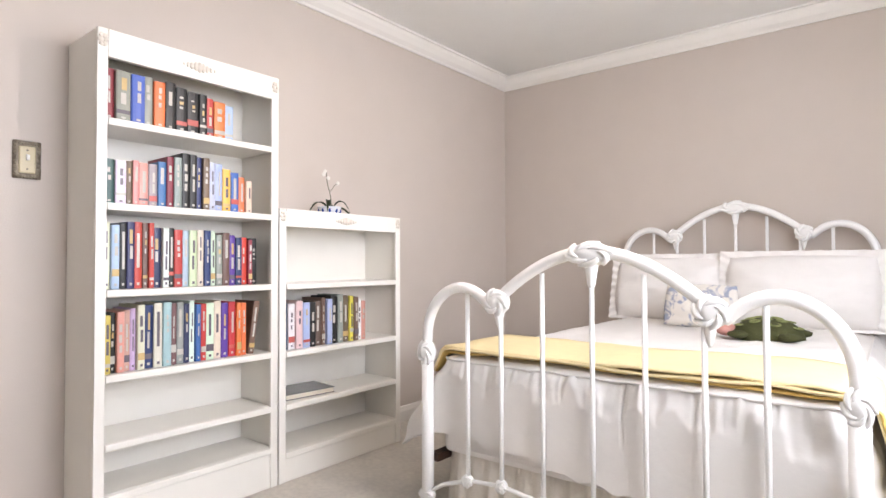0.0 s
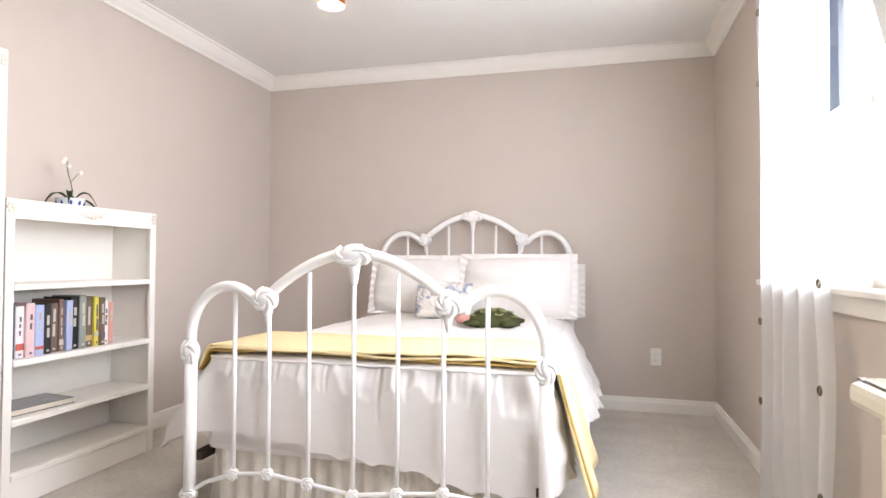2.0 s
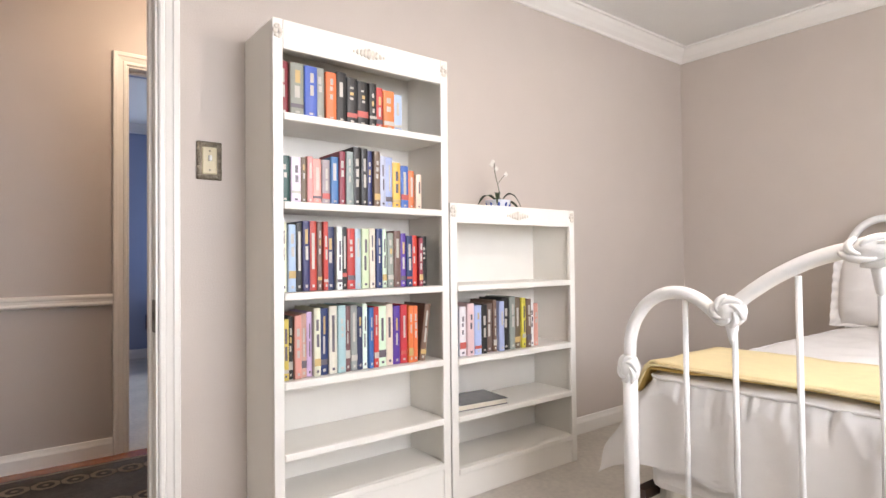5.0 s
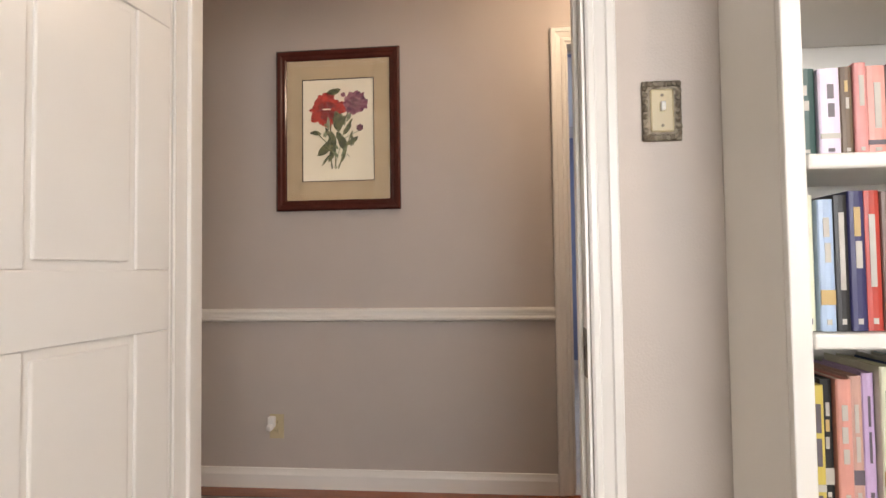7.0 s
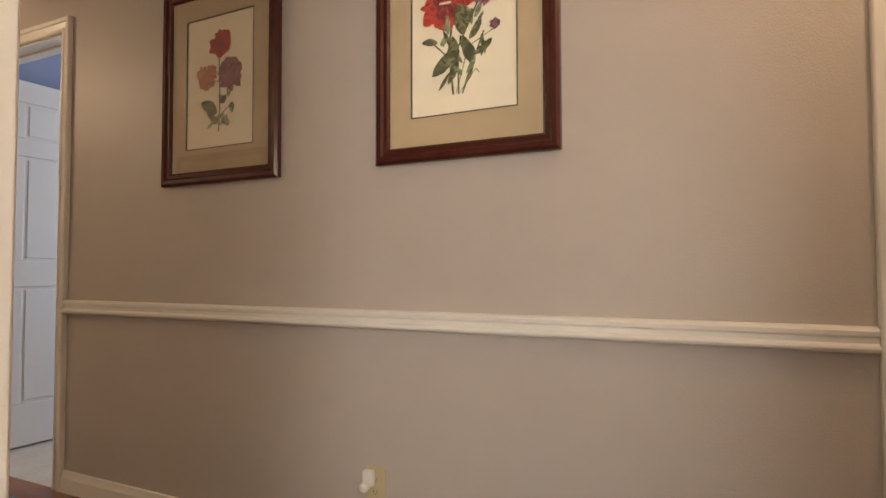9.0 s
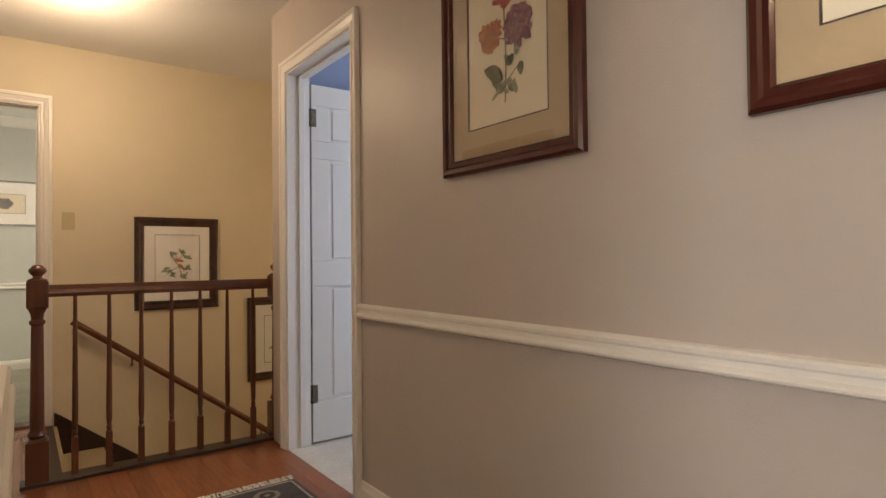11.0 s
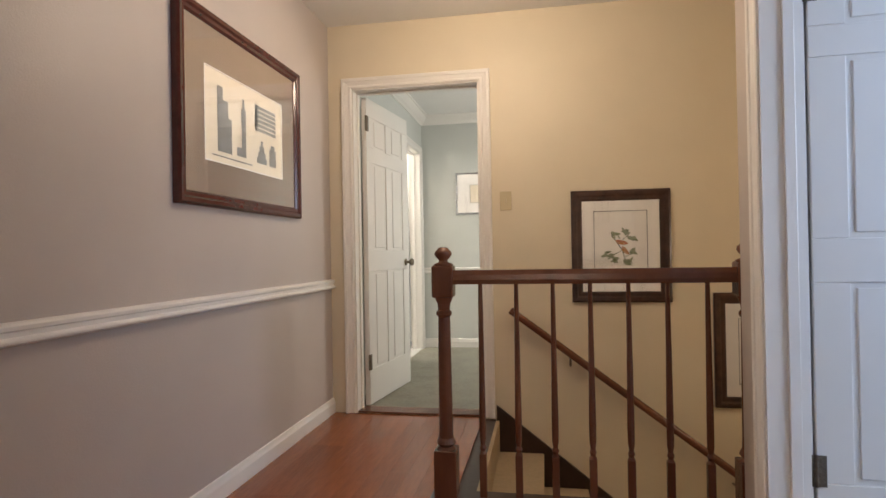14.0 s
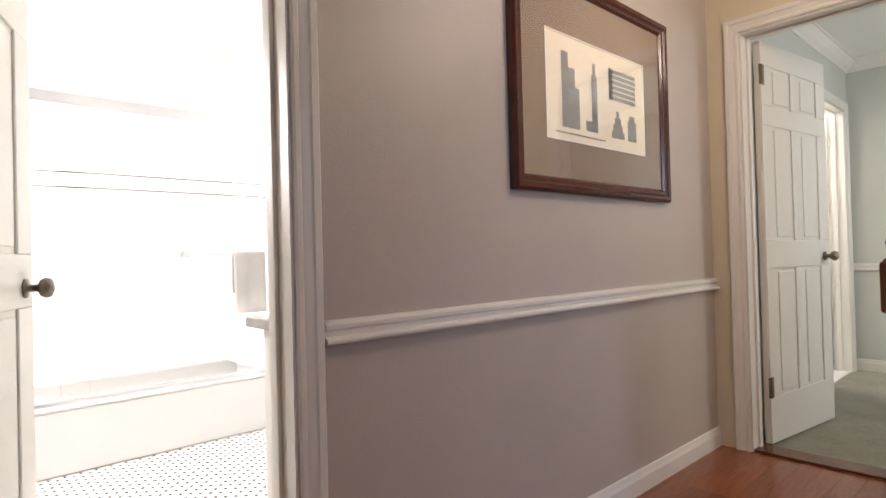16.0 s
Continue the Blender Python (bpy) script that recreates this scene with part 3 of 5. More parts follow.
def book(m, w, h, d, key, seed, tilt):
    rnd = random.Random(seed)
    ink = {"w": 2, "c": 2, "y": 2, "t": 0, "l": 2}.get(key, 0)
    b = thing("book", m @ pose(0, 0, 0, 0, tilt, 0), f"{'leaning ' if tilt else ''}{NAMED[key]} spined book standing on the bookcase shelf", "book", "books on the shelves")
    cm = book_mat(tuple(c * rnd.uniform(0.85, 1.15) for c in HUE[key]))
    bm = boxes((0, 0.003, -d, 0, 0, h), (w - 0.003, w, -d, 0, 0, h), bev=0.0008)
    for k in range(5):
        a0, a1 = math.pi * k / 5, math.pi * (k + 1) / 5
        f = [bm.verts.new((w / 2 - w / 2 * math.cos(a), -d - 0.004 * math.sin(a), z)) for a, z in ((a0, 0), (a1, 0), (a1, h), (a0, h))]
        bm.faces.new(f)
    part("cover", bm, cm, b)
    part("pages", boxes((0.003, w - 0.003, -d + 0.001, -0.006, 0.003, h - 0.005)), PAGES, b)
    y0 = -d - 0.0048
    inkm = book_mat(INKS[ink])
    z0 = h * rnd.choice((0.30, 0.42, 0.5))
    z1 = h * rnd.uniform(0.80, 0.92)
    bars = rnd.choice((1, 2, 2, 3))
    wide = rnd.uniform(0.09, 0.19)
    for k in range(bars):
        a, b_ = z0 + (z1 - z0) * k / bars, z0 + (z1 - z0) * (k + 1) / bars - 0.006
        off = rnd.uniform(-0.06, 0.06)
        part("title_bar", boxes((w * (0.5 - wide + off), w * (0.5 + wide + off), y0, y0 + 0.001, a + rnd.uniform(0, 0.008), b_)), inkm if k % 2 == 0 else book_mat(INKS[rnd.choice((0, 0, 1))]) if ink == 0 else inkm, b)
    part("publisher_mark", boxes((w * 0.35, w * 0.65, y0, y0 + 0.001, h * 0.05, h * 0.09)), inkm, b)
    if rnd.random() < 0.45:
        z0 = h * rnd.choice((0.12, 0.2, 0.15))
        part("spine_band", boxes((0.0015, w - 0.0015, y0 + 0.0004, y0 + 0.003, z0, z0 + h * rnd.uniform(0.04, 0.14))), book_mat(INKS[rnd.randrange(4)]), b)


def row_of_books(y0, y1, z, keys, heights, seed, lean=0):
    rnd = random.Random(seed)
    ws = [rnd.uniform(0.7, 1.25) for _ in keys]
    unit = (y1 - y0) / sum(ws)
    y = y0
    for i, (k, w) in enumerate(zip(keys, ws)):
        hh = np.interp(i / (len(keys) - 1), [j / (len(heights) - 1) for j in range(len(heights))], heights) * rnd.uniform(0.96, 1.03)
        d = rnd.uniform(0.15, 0.17)
        tilt = lean if i == len(keys) - 1 else 0
        book(pose(L + 0.002, y + (0.012 if tilt else 0), z + 0.0015, 0, 0, 90) @ Matrix.Translation((0, -0.075, 0)), w * unit - 0.001, hh, d, k, seed * 50 + i, tilt)
        y += w * unit


A0 = C1Y + 0.04
row_of_books(A0, C1Y + 0.545, S1[0], "mgbgokkkkrot", (0.185, 0.185, 0.175, 0.15), 1)
row_of_books(A0, C1Y + 0.625, S1[1], "ewsppgbmgkknsltyboc", (0.165, 0.16, 0.215, 0.20, 0.135), 2)
row_of_books(A0, C1Y + 0.66, S1[2], "wtknrsrnwkrtccncgsvnrmk", (0.24, 0.24, 0.225, 0.215, 0.195), 3)
row_of_books(A0, C1Y + 0.635, S1[3], "ykpplcnctsgnwbrwcvroos", (0.205, 0.235, 0.24, 0.23, 0.225), 4, 8)
row_of_books(C2Y + 0.04, C2Y + 0.565, S2[1], "nwctksstkgsyswp", (0.215, 0.22, 0.235, 0.205), 5)
fb = thing("book", pose(L + 0.24, C2Y + 0.07, S2[2] + 0.001, 0, 0, 84), "dark grey picture book lying flat on the low bookcase", "book")
part("cover", boxes((0, 0.27, 0.02, 0.21, 0, 0.003), (0, 0.27, 0.02, 0.21, 0.024, 0.027), (0, 0.003, 0.02, 0.21, 0.003, 0.024)), book_mat((0.16, 0.16, 0.17), 0.2), fb)
part("pages", boxes((0.003, 0.265, 0.024, 0.206, 0.003, 0.024)), PAGES, fb)

# ---- orchid ----
o = thing("orchid", pose(-2.20, 3.31, 1.236), "bare-stemmed orchid in a blue and white pot", "plant")
part("pot", lathe([(0.040, 0.0), (0.046, 0.002), (0.056, 0.022), (0.060, 0.036), (0.062, 0.040), (0.055, 0.040), (0.052, 0.033)], 24), PORCELAIN, o, "white porcelain pot", True)
bm = bmesh.new()
for k in range(9):
    a = k * 0.7
    ball(0.011, Matrix.Translation((0.054 * math.cos(a), 0.054 * math.sin(a), 0.021)) @ Matrix.Diagonal((0.6, 0.6, 1.3, 1)), bm, 1, 0.3, k)
part("glaze_motif", bm, COBALT, o, "cobalt blue motif", True)
for k, (a, ln, up) in enumerate(((0.5, 0.09, 0.045), (1.55, 0.13, 0.012), (2.4, 0.08, 0.03), (-1.5, 0.12, 0.035), (-0.8, 0.08, 0.05))):
    bm = bmesh.new()
    rows = []
    for i in range(9):
        s = i / 8
        r = 0.02 + ln * s
        z = 0.042 + up * math.sin(s * 2.6) - 0.055 * s * s
        wd = 0.014 * math.sin(math.pi * min(0.96, 0.12 + s * 0.86))
        c, sn = math.cos(a), math.sin(a)
        rows.append([bm.verts.new((r * c - wd * q * sn, r * sn + wd * q * c, z - (0.006 if q == 0 else 0))) for q in (-1, 0, 1)])
    for r0, r1 in zip(rows, rows[1:]):
        for q in (0, 1):
            bm.faces.new((r0[q], r0[q + 1], r1[q + 1], r1[q]))
    bmesh.ops.solidify(bm, geom=bm.faces[:], thickness=0.0015)
    part("leaf", bm, LEAF, o, smooth=True)
st = [(0.005 * math.sin(i * 0.8), -0.004 * i + 0.01, 0.05 + 0.021 * i) for i in range(9)]
part("stem", tube(st, 0.0022, 6), STEM, o)
part("stem", tube([(0, -0.002, 0.115), (0.01, 0.02, 0.15), (0.01, 0.04, 0.165)], 0.0016, 6), STEM, o)
for p in ((0.0, -0.03, 0.222), (0.01, 0.045, 0.168), (0.004, -0.012, 0.19), (0.006, -0.045, 0.205)):
    bm = bmesh.new()
    for k in range(4):
        ball(0.008, Matrix.Translation((p[0], p[1] + 0.006 * math.cos(k * 1.6), p[2] + 0.006 * math.sin(k * 1.6))) @ Matrix.Diagonal((0.4, 1, 0.8, 1)), bm, 1)
    part("blossom", bm, BLOOM, o, smooth=True)


# ---- the iron bed ----
CX, FY, HY = -0.66, 3.071, 5.13
HALF = 0.675
bed = thing("iron_bed", pose(CX, 0, 0), "white scrolled iron bed with arched head and foot", "bed")


def arc(p0, pm, p1, n=14):
    p0, pm, p1 = Vector(p0), Vector(pm), Vector(p1)
    c = pm * 2 - (p0 + p1) / 2
    return [p0.lerp(c, k / n).lerp(c.lerp(p1, k / n), k / n) for k in range(n + 1)]


def knot(p, r, seed, squash=(1, 0.8, 1)):
    """A cast leaf joint: a core with raised curling lobes over its face."""
    bm = bmesh.new()
    sx, sy, sz = squash
    ball(r * 0.98, Matrix.Translation(p) @ Matrix.Diagonal((*squash, 1)), bm, 3, 0.15, seed)
    for k in range(6):
        a = k * 1.047 + seed
        pts = []
        for i in range(9):
            q = i / 8
            b, rr = a + 1.5 * q, r * (1.0 - 0.55 * q)
            pts.append((p[0] + rr * sx * math.cos(b), p[1] - r * sy * (0.45 + 0.42 * q), p[2] + rr * sz * math.sin(b)))
        tube(pts, [r * 0.23 * math.sin(math.pi * (0.18 + 0.74 * i / 8)) for i in range(9)], 7, bm)
    return bm


def bed_end(y, rise, tall):
    j = 0.64 + rise
    for s in (-1, 1):
        part("post", lathe([(0.024, 0.002), (0.024, j)], 14, pose(s * HALF, y, 0)), IRON, bed, smooth=True)
        part("post_collar", knot((s * HALF, y, j), 0.036, 3 + s, (0.95, 0.9, 1.35)), IRON, bed, "cast leaf collar", True)
        part("foot_collar", knot((s * HALF, y, 0.10), 0.027, 7 + s, (1.3, 1, 0.8)), IRON, bed, smooth=True)
        side = [Vector((s * HALF, y, j))]
        for k in range(0, 15):
            a = math.pi * k / 14 * 0.76
            side.append(Vector((s * (HALF - 0.165 + 0.165 * math.cos(a)), y, j + 0.06 + 0.195 * math.sin(a))))
        side.append(Vector((s * 0.345, y, 0.845 + rise)))
        part("side_arch", tube(side, 0.020, 12), IRON, bed, smooth=True)
        part("shoulder_casting", knot((s * 0.350, y, 0.848 + rise), 0.043, 11 + s, (1.1, 0.8, 1.05)), IRON, bed, "cast leaf joint", True)
        part("shoulder_drop", lathe([(0.004, 0.752), (0.012, 0.775), (0.017, 0.80), (0.022, 0.83)], 10, pose(s * 0.345, y, rise)), IRON, bed, smooth=True)
    top = []
    for k in range(25):
        u = -1 + 2 * k / 24
        top.append(Vector((u * 0.345, y, 0.855 + rise + 0.165 * (math.cos(u * math.pi / 2) ** 0.85 if abs(u) < 1 else 0))))
    part("centre_arch", tube(top, 0.020, 12), IRON, bed, smooth=True)
    part("crest_casting", knot((0, y, 1.012 + rise), 0.046, 21, (1.75, 0.75, 0.82)), IRON, bed, "cast leaf crest", True)
    part("crest_drop", lathe([(0.004, 0.90), (0.013, 0.915), (0.018, 0.95), (0.024, 0.985)], 10, pose(0, y, rise)), IRON, bed, smooth=True)
    xs = (-0.483, -0.338, -0.175, 0.0, 0.165, 0.33, 0.482)
    lows = (0.192, 0.206, 0.188, 0.165, 0.188, 0.206, 0.192)
    for x, z0 in zip(xs, lows):
        zt = (0.885 if abs(x) > 0.4 else 0.84 if abs(x) > 0.3 else 0.95 if abs(x) > 0.1 else 0.96) + rise
        part("spindle", lathe([(0.0085, z0), (0.0085, zt)], 8, pose(x, y, 0)), IRON, bed, smooth=True)
        part("spindle_knot", knot((x, y, z0), 0.023, 31 + x * 9, (0.95, 0.9, 1.0)), IRON, bed, smooth=True)
    low = [(-HALF, y, 0.105), (-0.60, y, 0.150), (-0.483, y, 0.192), (-0.338, y, 0.206), (-0.175, y, 0.188), (0, y, 0.165), (0.175, y, 0.188), (0.338, y, 0.206), (0.483, y, 0.192), (0.60, y, 0.150), (HALF, y, 0.105)]
    part("lower_rail", tube(low, 0.008, 8), IRON, bed, smooth=True)


bed_end(FY, 0.0, 0)
bed_end(HY, 0.298, 1)
for s in (-1, 1):
    part("side_rail", boxes((s * 0.66 - 0.02, s * 0.66 + 0.02, FY + 0.02, HY - 0.02, 0.22, 0.25)), DARKW, bed, "dark steel side rail")

mt = tagged(part("mattress", boxes((CX - 0.645, CX + 0.645, FY + 0.05, HY - 0.06, 0.251, 0.575), bev=0.03), COTTON), "white mattress on the iron bed", "mattress")


def perimeter(n, inset, y_head):
    """Points round three sides of the bed, with outward directions and a weight that is 1 at the two foot corners."""
    x0, x1, yf = CX - 0.655 + inset, CX + 0.655 - inset, FY + 0.055 + inset
    r = 0.07
    pts = []
    ln = y_head - yf
    segs = [(Vector((x0, y_head)), Vector((x0, yf + r)), Vector((-1, 0)), Vector((-1, 0))), (None,), (Vector((x0 + r, yf)), Vector((x1 - r, yf)), Vector((0, -1)), Vector((0, -1))), (None,), (Vector((x1, yf + r)), Vector((x1, y_head)), Vector((1, 0)), Vector((1, 0)))]
    def line(a, b, o):
        k = max(2, int(n * (b - a).length / (2 * ln + 1.3)))
        for i in range(k + 1):
            pts.append((a.lerp(b, i / k), o))
    def turn(c, a0, a1):
        for i in range(1, 10):
            a = a0 + (a1 - a0) * i / 10
            o = Vector((math.cos(a), math.sin(a)))
            pts.append((c + o * r, o))
    line(Vector((x0, y_head)), Vector((x0, yf + r)), Vector((-1, 0)))
    turn(Vector((x0 + r, yf + r)), math.pi, 1.5 * math.pi)
    line(Vector((x0 + r, yf)), Vector((x1 - r, yf)), Vector((0, -1)))
    turn(Vector((x1 - r, yf + r)), 1.5 * math.pi, 2 * math.pi)
    line(Vector((x1, yf + r)), Vector((x1, y_head)), Vector((1, 0)))
    return pts


def skirt(z_top, hem, flare, fold, freq, inset, y_head, n=300, rows=14, seed=0, quilt=False):
    """Cloth hanging round three sides; quilt adds puffed panels, seams, gathers and a scalloped hem that dips along the foot."""
    bm = bmesh.new()
    grid = []
    run = 0.0
    prev = None
    c0, c1 = Vector((CX - 0.655, FY + 0.055)), Vector((CX + 0.655, FY + 0.055))
    for p, o in perimeter(n, inset, y_head):
        run += (p - prev).length if prev is not None else 0
        prev = p
        near0, near1 = math.exp(-((p - c0).length / 0.15) ** 2), math.exp(-((p - c1).length / 0.15) ** 2)
        foot = max(0.0, min(1.0, -o.y))
        u = min(1.0, max(0.0, (p.x - c0.x) / 1.31))
        back = min(1.0, max(0.0, (p.y - 3.65) / 0.5))
        rip = math.sin(run * freq + 1.6 * noise.noise((run * 2.1, seed, 0))) + 0.8 * noise.noise((run * 6, seed, 2))
        low = hem
        if quilt:
            low = hem + foot * (0.115 - 0.16 * u) + 0.016 * abs(math.sin(run * 26)) + 0.03 * noise.noise((run * 4, seed, 5)) - 0.03 * near0 - 0.01 * near1
        wide = flare * ((1 - foot) * (0.55 + 0.75 * back if o.x > 0 else 1.2) + 0.30 * foot + 0.62 * near0)
        seam = (run % 0.205) / 0.205 - 0.5
        col = []
        for i in range(rows + 1):
            s = i / rows
            out = wide * s ** 1.15 + fold * rip * s ** 0.8
            if quilt:
                out += 0.020 * math.sin(min(1.0, s * 3) * math.pi / 2)
                out += 0.012 * (1 - (2 * seam) ** 2) * math.sin(math.pi * min(1, s * 1.05)) - 0.010 * math.exp(-(seam / 0.035) ** 2)
                out += 0.013 * noise.noise((run * 40, s * 2.2, seed)) * (0.35 + abs(2 * s - 1)) + 0.017 * noise.noise((run * 12, s * 5, seed + 4))
                out += 0.012 * math.sin(run * 55 + 3 * noise.noise((run * 5, s, 8))) * max(0, s - 0.78) / 0.22
            q = p + o * out
            if foot > 0.5:
                q.y = max(q.y, FY + 0.024)
            z = z_top + (low - z_top) * s
            if quilt and s < 0.12:
                z += 0.012 * math.sin(s / 0.12 * math.pi / 2) - 0.012 * s / 0.12
            col.append(bm.verts.new((q.x, q.y, z)))
        grid.append(col)
    for a, b in zip(grid, grid[1:]):
        for i in range(rows):
            bm.faces.new((a[i], b[i], b[i + 1], a[i + 1]))
    return bm


comf = thing("comforter", pose(0, 0, 0), "rumpled white cotton comforter draped over the bed", "bedding")
part("hanging_side", skirt(0.612, 0.235, 0.135, 0.010, 24, 0.0, 4.98, 760, 44, 1, True), COTTON, comf, "quilted drop with a scalloped hem", True)
bm = bmesh.new()
NX, NY = 60, 90
top = []
for j in range(NY + 1):
    v = j / NY
    rowv = []
    for i in range(NX + 1):
        u = i / NX
        edge = min(1.0, min(min(u, 1 - u) * 1.31, v * 1.83) / 0.12)
        x = CX - 0.655 + 1.31 * u
        y = FY + 0.055 + v * (4.98 - FY - 0.055)
        r = 0.07
        cxx = CX - 0.655 + r if u < 0.5 else CX + 0.655 - r
        if (x < CX - 0.655 + r or x > CX + 0.655 - r) and y < FY + 0.055 + r:
            dd = Vector((x - cxx, y - (FY + 0.055 + r)))
            m_ = max(abs(dd.x), abs(dd.y))
            if dd.length > 0:
                dd = dd.normalized() * m_
            x, y = cxx + dd.x, FY + 0.055 + r + dd.y
        z = 0.612 + 0.025 * math.sin(edge * math.pi / 2) + edge * (0.016 * noise.noise((x * 5, y * 5, 3)) + 0.007 * noise.noise((x * 16, y * 12, 6)))
        rowv.append(bm.verts.new((x, y, z)))
    top.append(rowv)
for a, b in zip(top, top[1:]):
    for i in range(NX):
        bm.faces.new((a[i], a[i + 1], b[i + 1], b[i]))
part("top_panel", bm, COTTON, comf, "", True)
pts = [(q.x + o.x * 0.004, q.y + o.y * 0.004, 0.612 + 0.004 * noise.noise((q.x * 20, q.y * 20, 1))) for q, o in perimeter(200, 0.0, 4.98)]
part("piping", tube(pts, 0.005, 6), COTTON, comf, "corded seam", True)
tagged(part("bed_skirt", skirt(0.40, 0.012, 0.02, 0.012, 95, 0.02, 4.98, 700, 8, 9), RUFFLE, smooth=True), "gathered ivory bed skirt reaching the carpet", "bedding")

# the blanket folded across the foot and hanging over the far side
bl = thing("blanket", pose(0, 0, 0), "yellow cotton blanket folded across the bed's foot", "blanket")
for layer, (y0, y1, z0) in enumerate(((FY + 0.075, 3.62, 0.637), (FY + 0.066, 3.60, 0.645), (FY + 0.078, 3.61, 0.653))):
    bm = bmesh.new()
    path = []
    for k in range(4):
        path.append((CX - 0.700 + 0.010 * k - 0.004 * layer, z0 - 0.085 + 0.024 * k))
    for k in range(31):
        u = k / 30
        path.append((CX - 0.655 + 1.32 * u, z0 + 0.006 * math.sin(u * 7 + layer) + 0.008 * math.sin(u * math.pi)))
    if layer == 2:
        for k in range(1, 17):
            s = k / 16
            path.append((CX + 0.682 + 0.012 * layer + 0.125 * s ** 1.1, z0 - 0.010 - 0.44 * s))
    gridb = []
    for i, (x, z) in enumerate(path):
        hang = max(0, i - 34) / 16
        rowb = []
        for j in range(17):
            v = j / 16
            yy = y0 + (y1 - y0) * v - 0.03 * hang * (1 - v) + 0.05 * hang * v
            rowb.append(bm.verts.new((x + 0.012 * math.sin(v * 11 + i * 0.1) * hang, yy + 0.005 * math.sin(i * 0.5), z + 0.006 * noise.noise((x * 9, yy * 9, layer)))))
        gridb.append(rowb)
    for a, b in zip(gridb, gridb[1:]):
        for j in range(16):
            bm.faces.new((a[j], b[j], b[j + 1], a[j + 1]))
    bmesh.ops.recalc_face_normals(bm, faces=bm.faces[:])
    bmesh.ops.solidify(bm, geom=bm.faces[:], thickness=0.007)
    if layer == 2:
        rim = [(gx + 0.004, y0 - 0.004 - 0.03 * max(0, i - 34) / 16, gz - 0.004) for i, (gx, gz) in enumerate(path) if i > 33]
        part("stitched_hem", tube(rim, 0.005, 6), YELLOWD, bl, "mustard stitched hem", True)
    part("fold", bm, YELLOWD if layer == 0 else YELLOWB, bl, "mustard hem fold" if layer == 0 else "", True)


def cushion(name, m, w, h, t, material, label, frill=0.0, seed=0):
    c = thing(name, m, label, "pillow")
    bm = bmesh.new()
    n = 30
    for s in (-1, 1):
        g = []
        for i in range(n + 1):
            r_ = []
            for j in range(n + 1):
                u, v = -1 + 2 * i / n, -1 + 2 * j / n
                puff = (max(0.0, 1 - abs(u) ** 2.6) * max(0.0, 1 - abs(v) ** 2.6)) ** 0.62
                pin = 1 - 0.05 * (u * u) * (v * v) - 0.03 * (1 - puff)
                y = s * t / 2 * puff + (0.014 * noise.noise((u * 2.5, v * 2.5, seed + s)) + 0.005 * noise.noise((u * 8, v * 7, seed - s))) * min(1, puff * 3)
                r_.append(bm.verts.new((u * w / 2 * pin, y, h / 2 + v * h / 2 * pin)))
            g.append(r_)
        for a, b in zip(g, g[1:]):
            for j in range(n):
                f = (a[j], b[j], b[j + 1], a[j + 1])
                bm.faces.new(f if s < 0 else f[::-1])
    bmesh.ops.remove_doubles(bm, verts=bm.verts[:], dist=0.001)
    part("cover", bm, material, c, smooth=True)
    if frill:
        bm = bmesh.new()
        k = 160
        ring = []
        for i in range(k):
            a = i / k * 4
            side, f = int(a), a - int(a)
            e = [(-1 + 2 * f, -1), (1, -1 + 2 * f), (1 - 2 * f, 1), (-1, 1 - 2 * f)][side]
            y = -0.012 + 0.007 * math.sin(i * 1.3)
            e2 = (e[0] * (w / 2 + frill), e[1] * (h / 2 + frill))
            ring.append((bm.verts.new((e[0] * w / 2 * 0.90, -0.010, h / 2 + e[1] * h / 2 * 0.90)), bm.verts.new((e2[0], y, h / 2 + max(e2[1], -h / 2 + 0.002)))))
        for i in range(k):
            a, b = ring[i], ring[(i + 1) % k]
            bm.faces.new((a[0], a[1], b[1], b[0]))
        part("frill", bm, material, c, "gathered frill", True)
    return c


cushion("pillow", pose(-1.00, 4.90, 0.628, -14), 0.68, 0.40, 0.20, COTTON, "plump white pillow with frilled edge against the headboard", 0.016, 1)
cushion("pillow", pose(-0.32, 4.86, 0.628, -14), 0.74, 0.41, 0.22, COTTON, "plump white pillow with frilled edge against the headboard", 0.016, 2)
cushion("pillow", pose(-0.24, 5.02, 0.628, -8), 0.68, 0.34, 0.10, COTTON, "white pillow tucked behind the front pillow", 0.012, 4)
cushion("cushion", pose(-0.74, 4.58, 0.636, -22), 0.38, 0.25, 0.12, TOILE, "small cushion with a blue and grey print", 0.0, 3)

tu = thing("plush_turtle", pose(-0.37, 4.30, 0.642), "green plush turtle lying on the white comforter", "toy")
bm = ball(0.15, Matrix.Diagonal((1.0, 0.8, 0.62, 1)), None, 3, 0.05)
for v in bm.verts:
    v.co.z = max(v.co.z, -0.005)
part("shell", bm, TURTLE, tu, "mottled green shell", True)
for k in range(14):
    a, r = k * 2.4, 0.04 + 0.0065 * k
    p = Vector((r * math.cos(a), 0.8 * r * math.sin(a), 0))
    p.z = 0.093 * math.sqrt(max(0.05, 1 - (p.x / 0.15) ** 2 - (p.y / 0.12) ** 2))
    ring = tube([(p.x + 0.020 * math.cos(b), p.y + 0.018 * math.sin(b), p.z + 0.002 - 0.004 * math.cos(b - a)) for b in [i * 0.7 for i in range(10)]], 0.004, 5)
    part("shell_patch", ring, TURTLEL, tu)
part("head", ball(0.04, pose(-0.165, -0.02, 0.03) @ Matrix.Diagonal((1.2, 1, 0.75, 1)), None, 2, 0.1), PINKP, tu, "pink plush head", True)
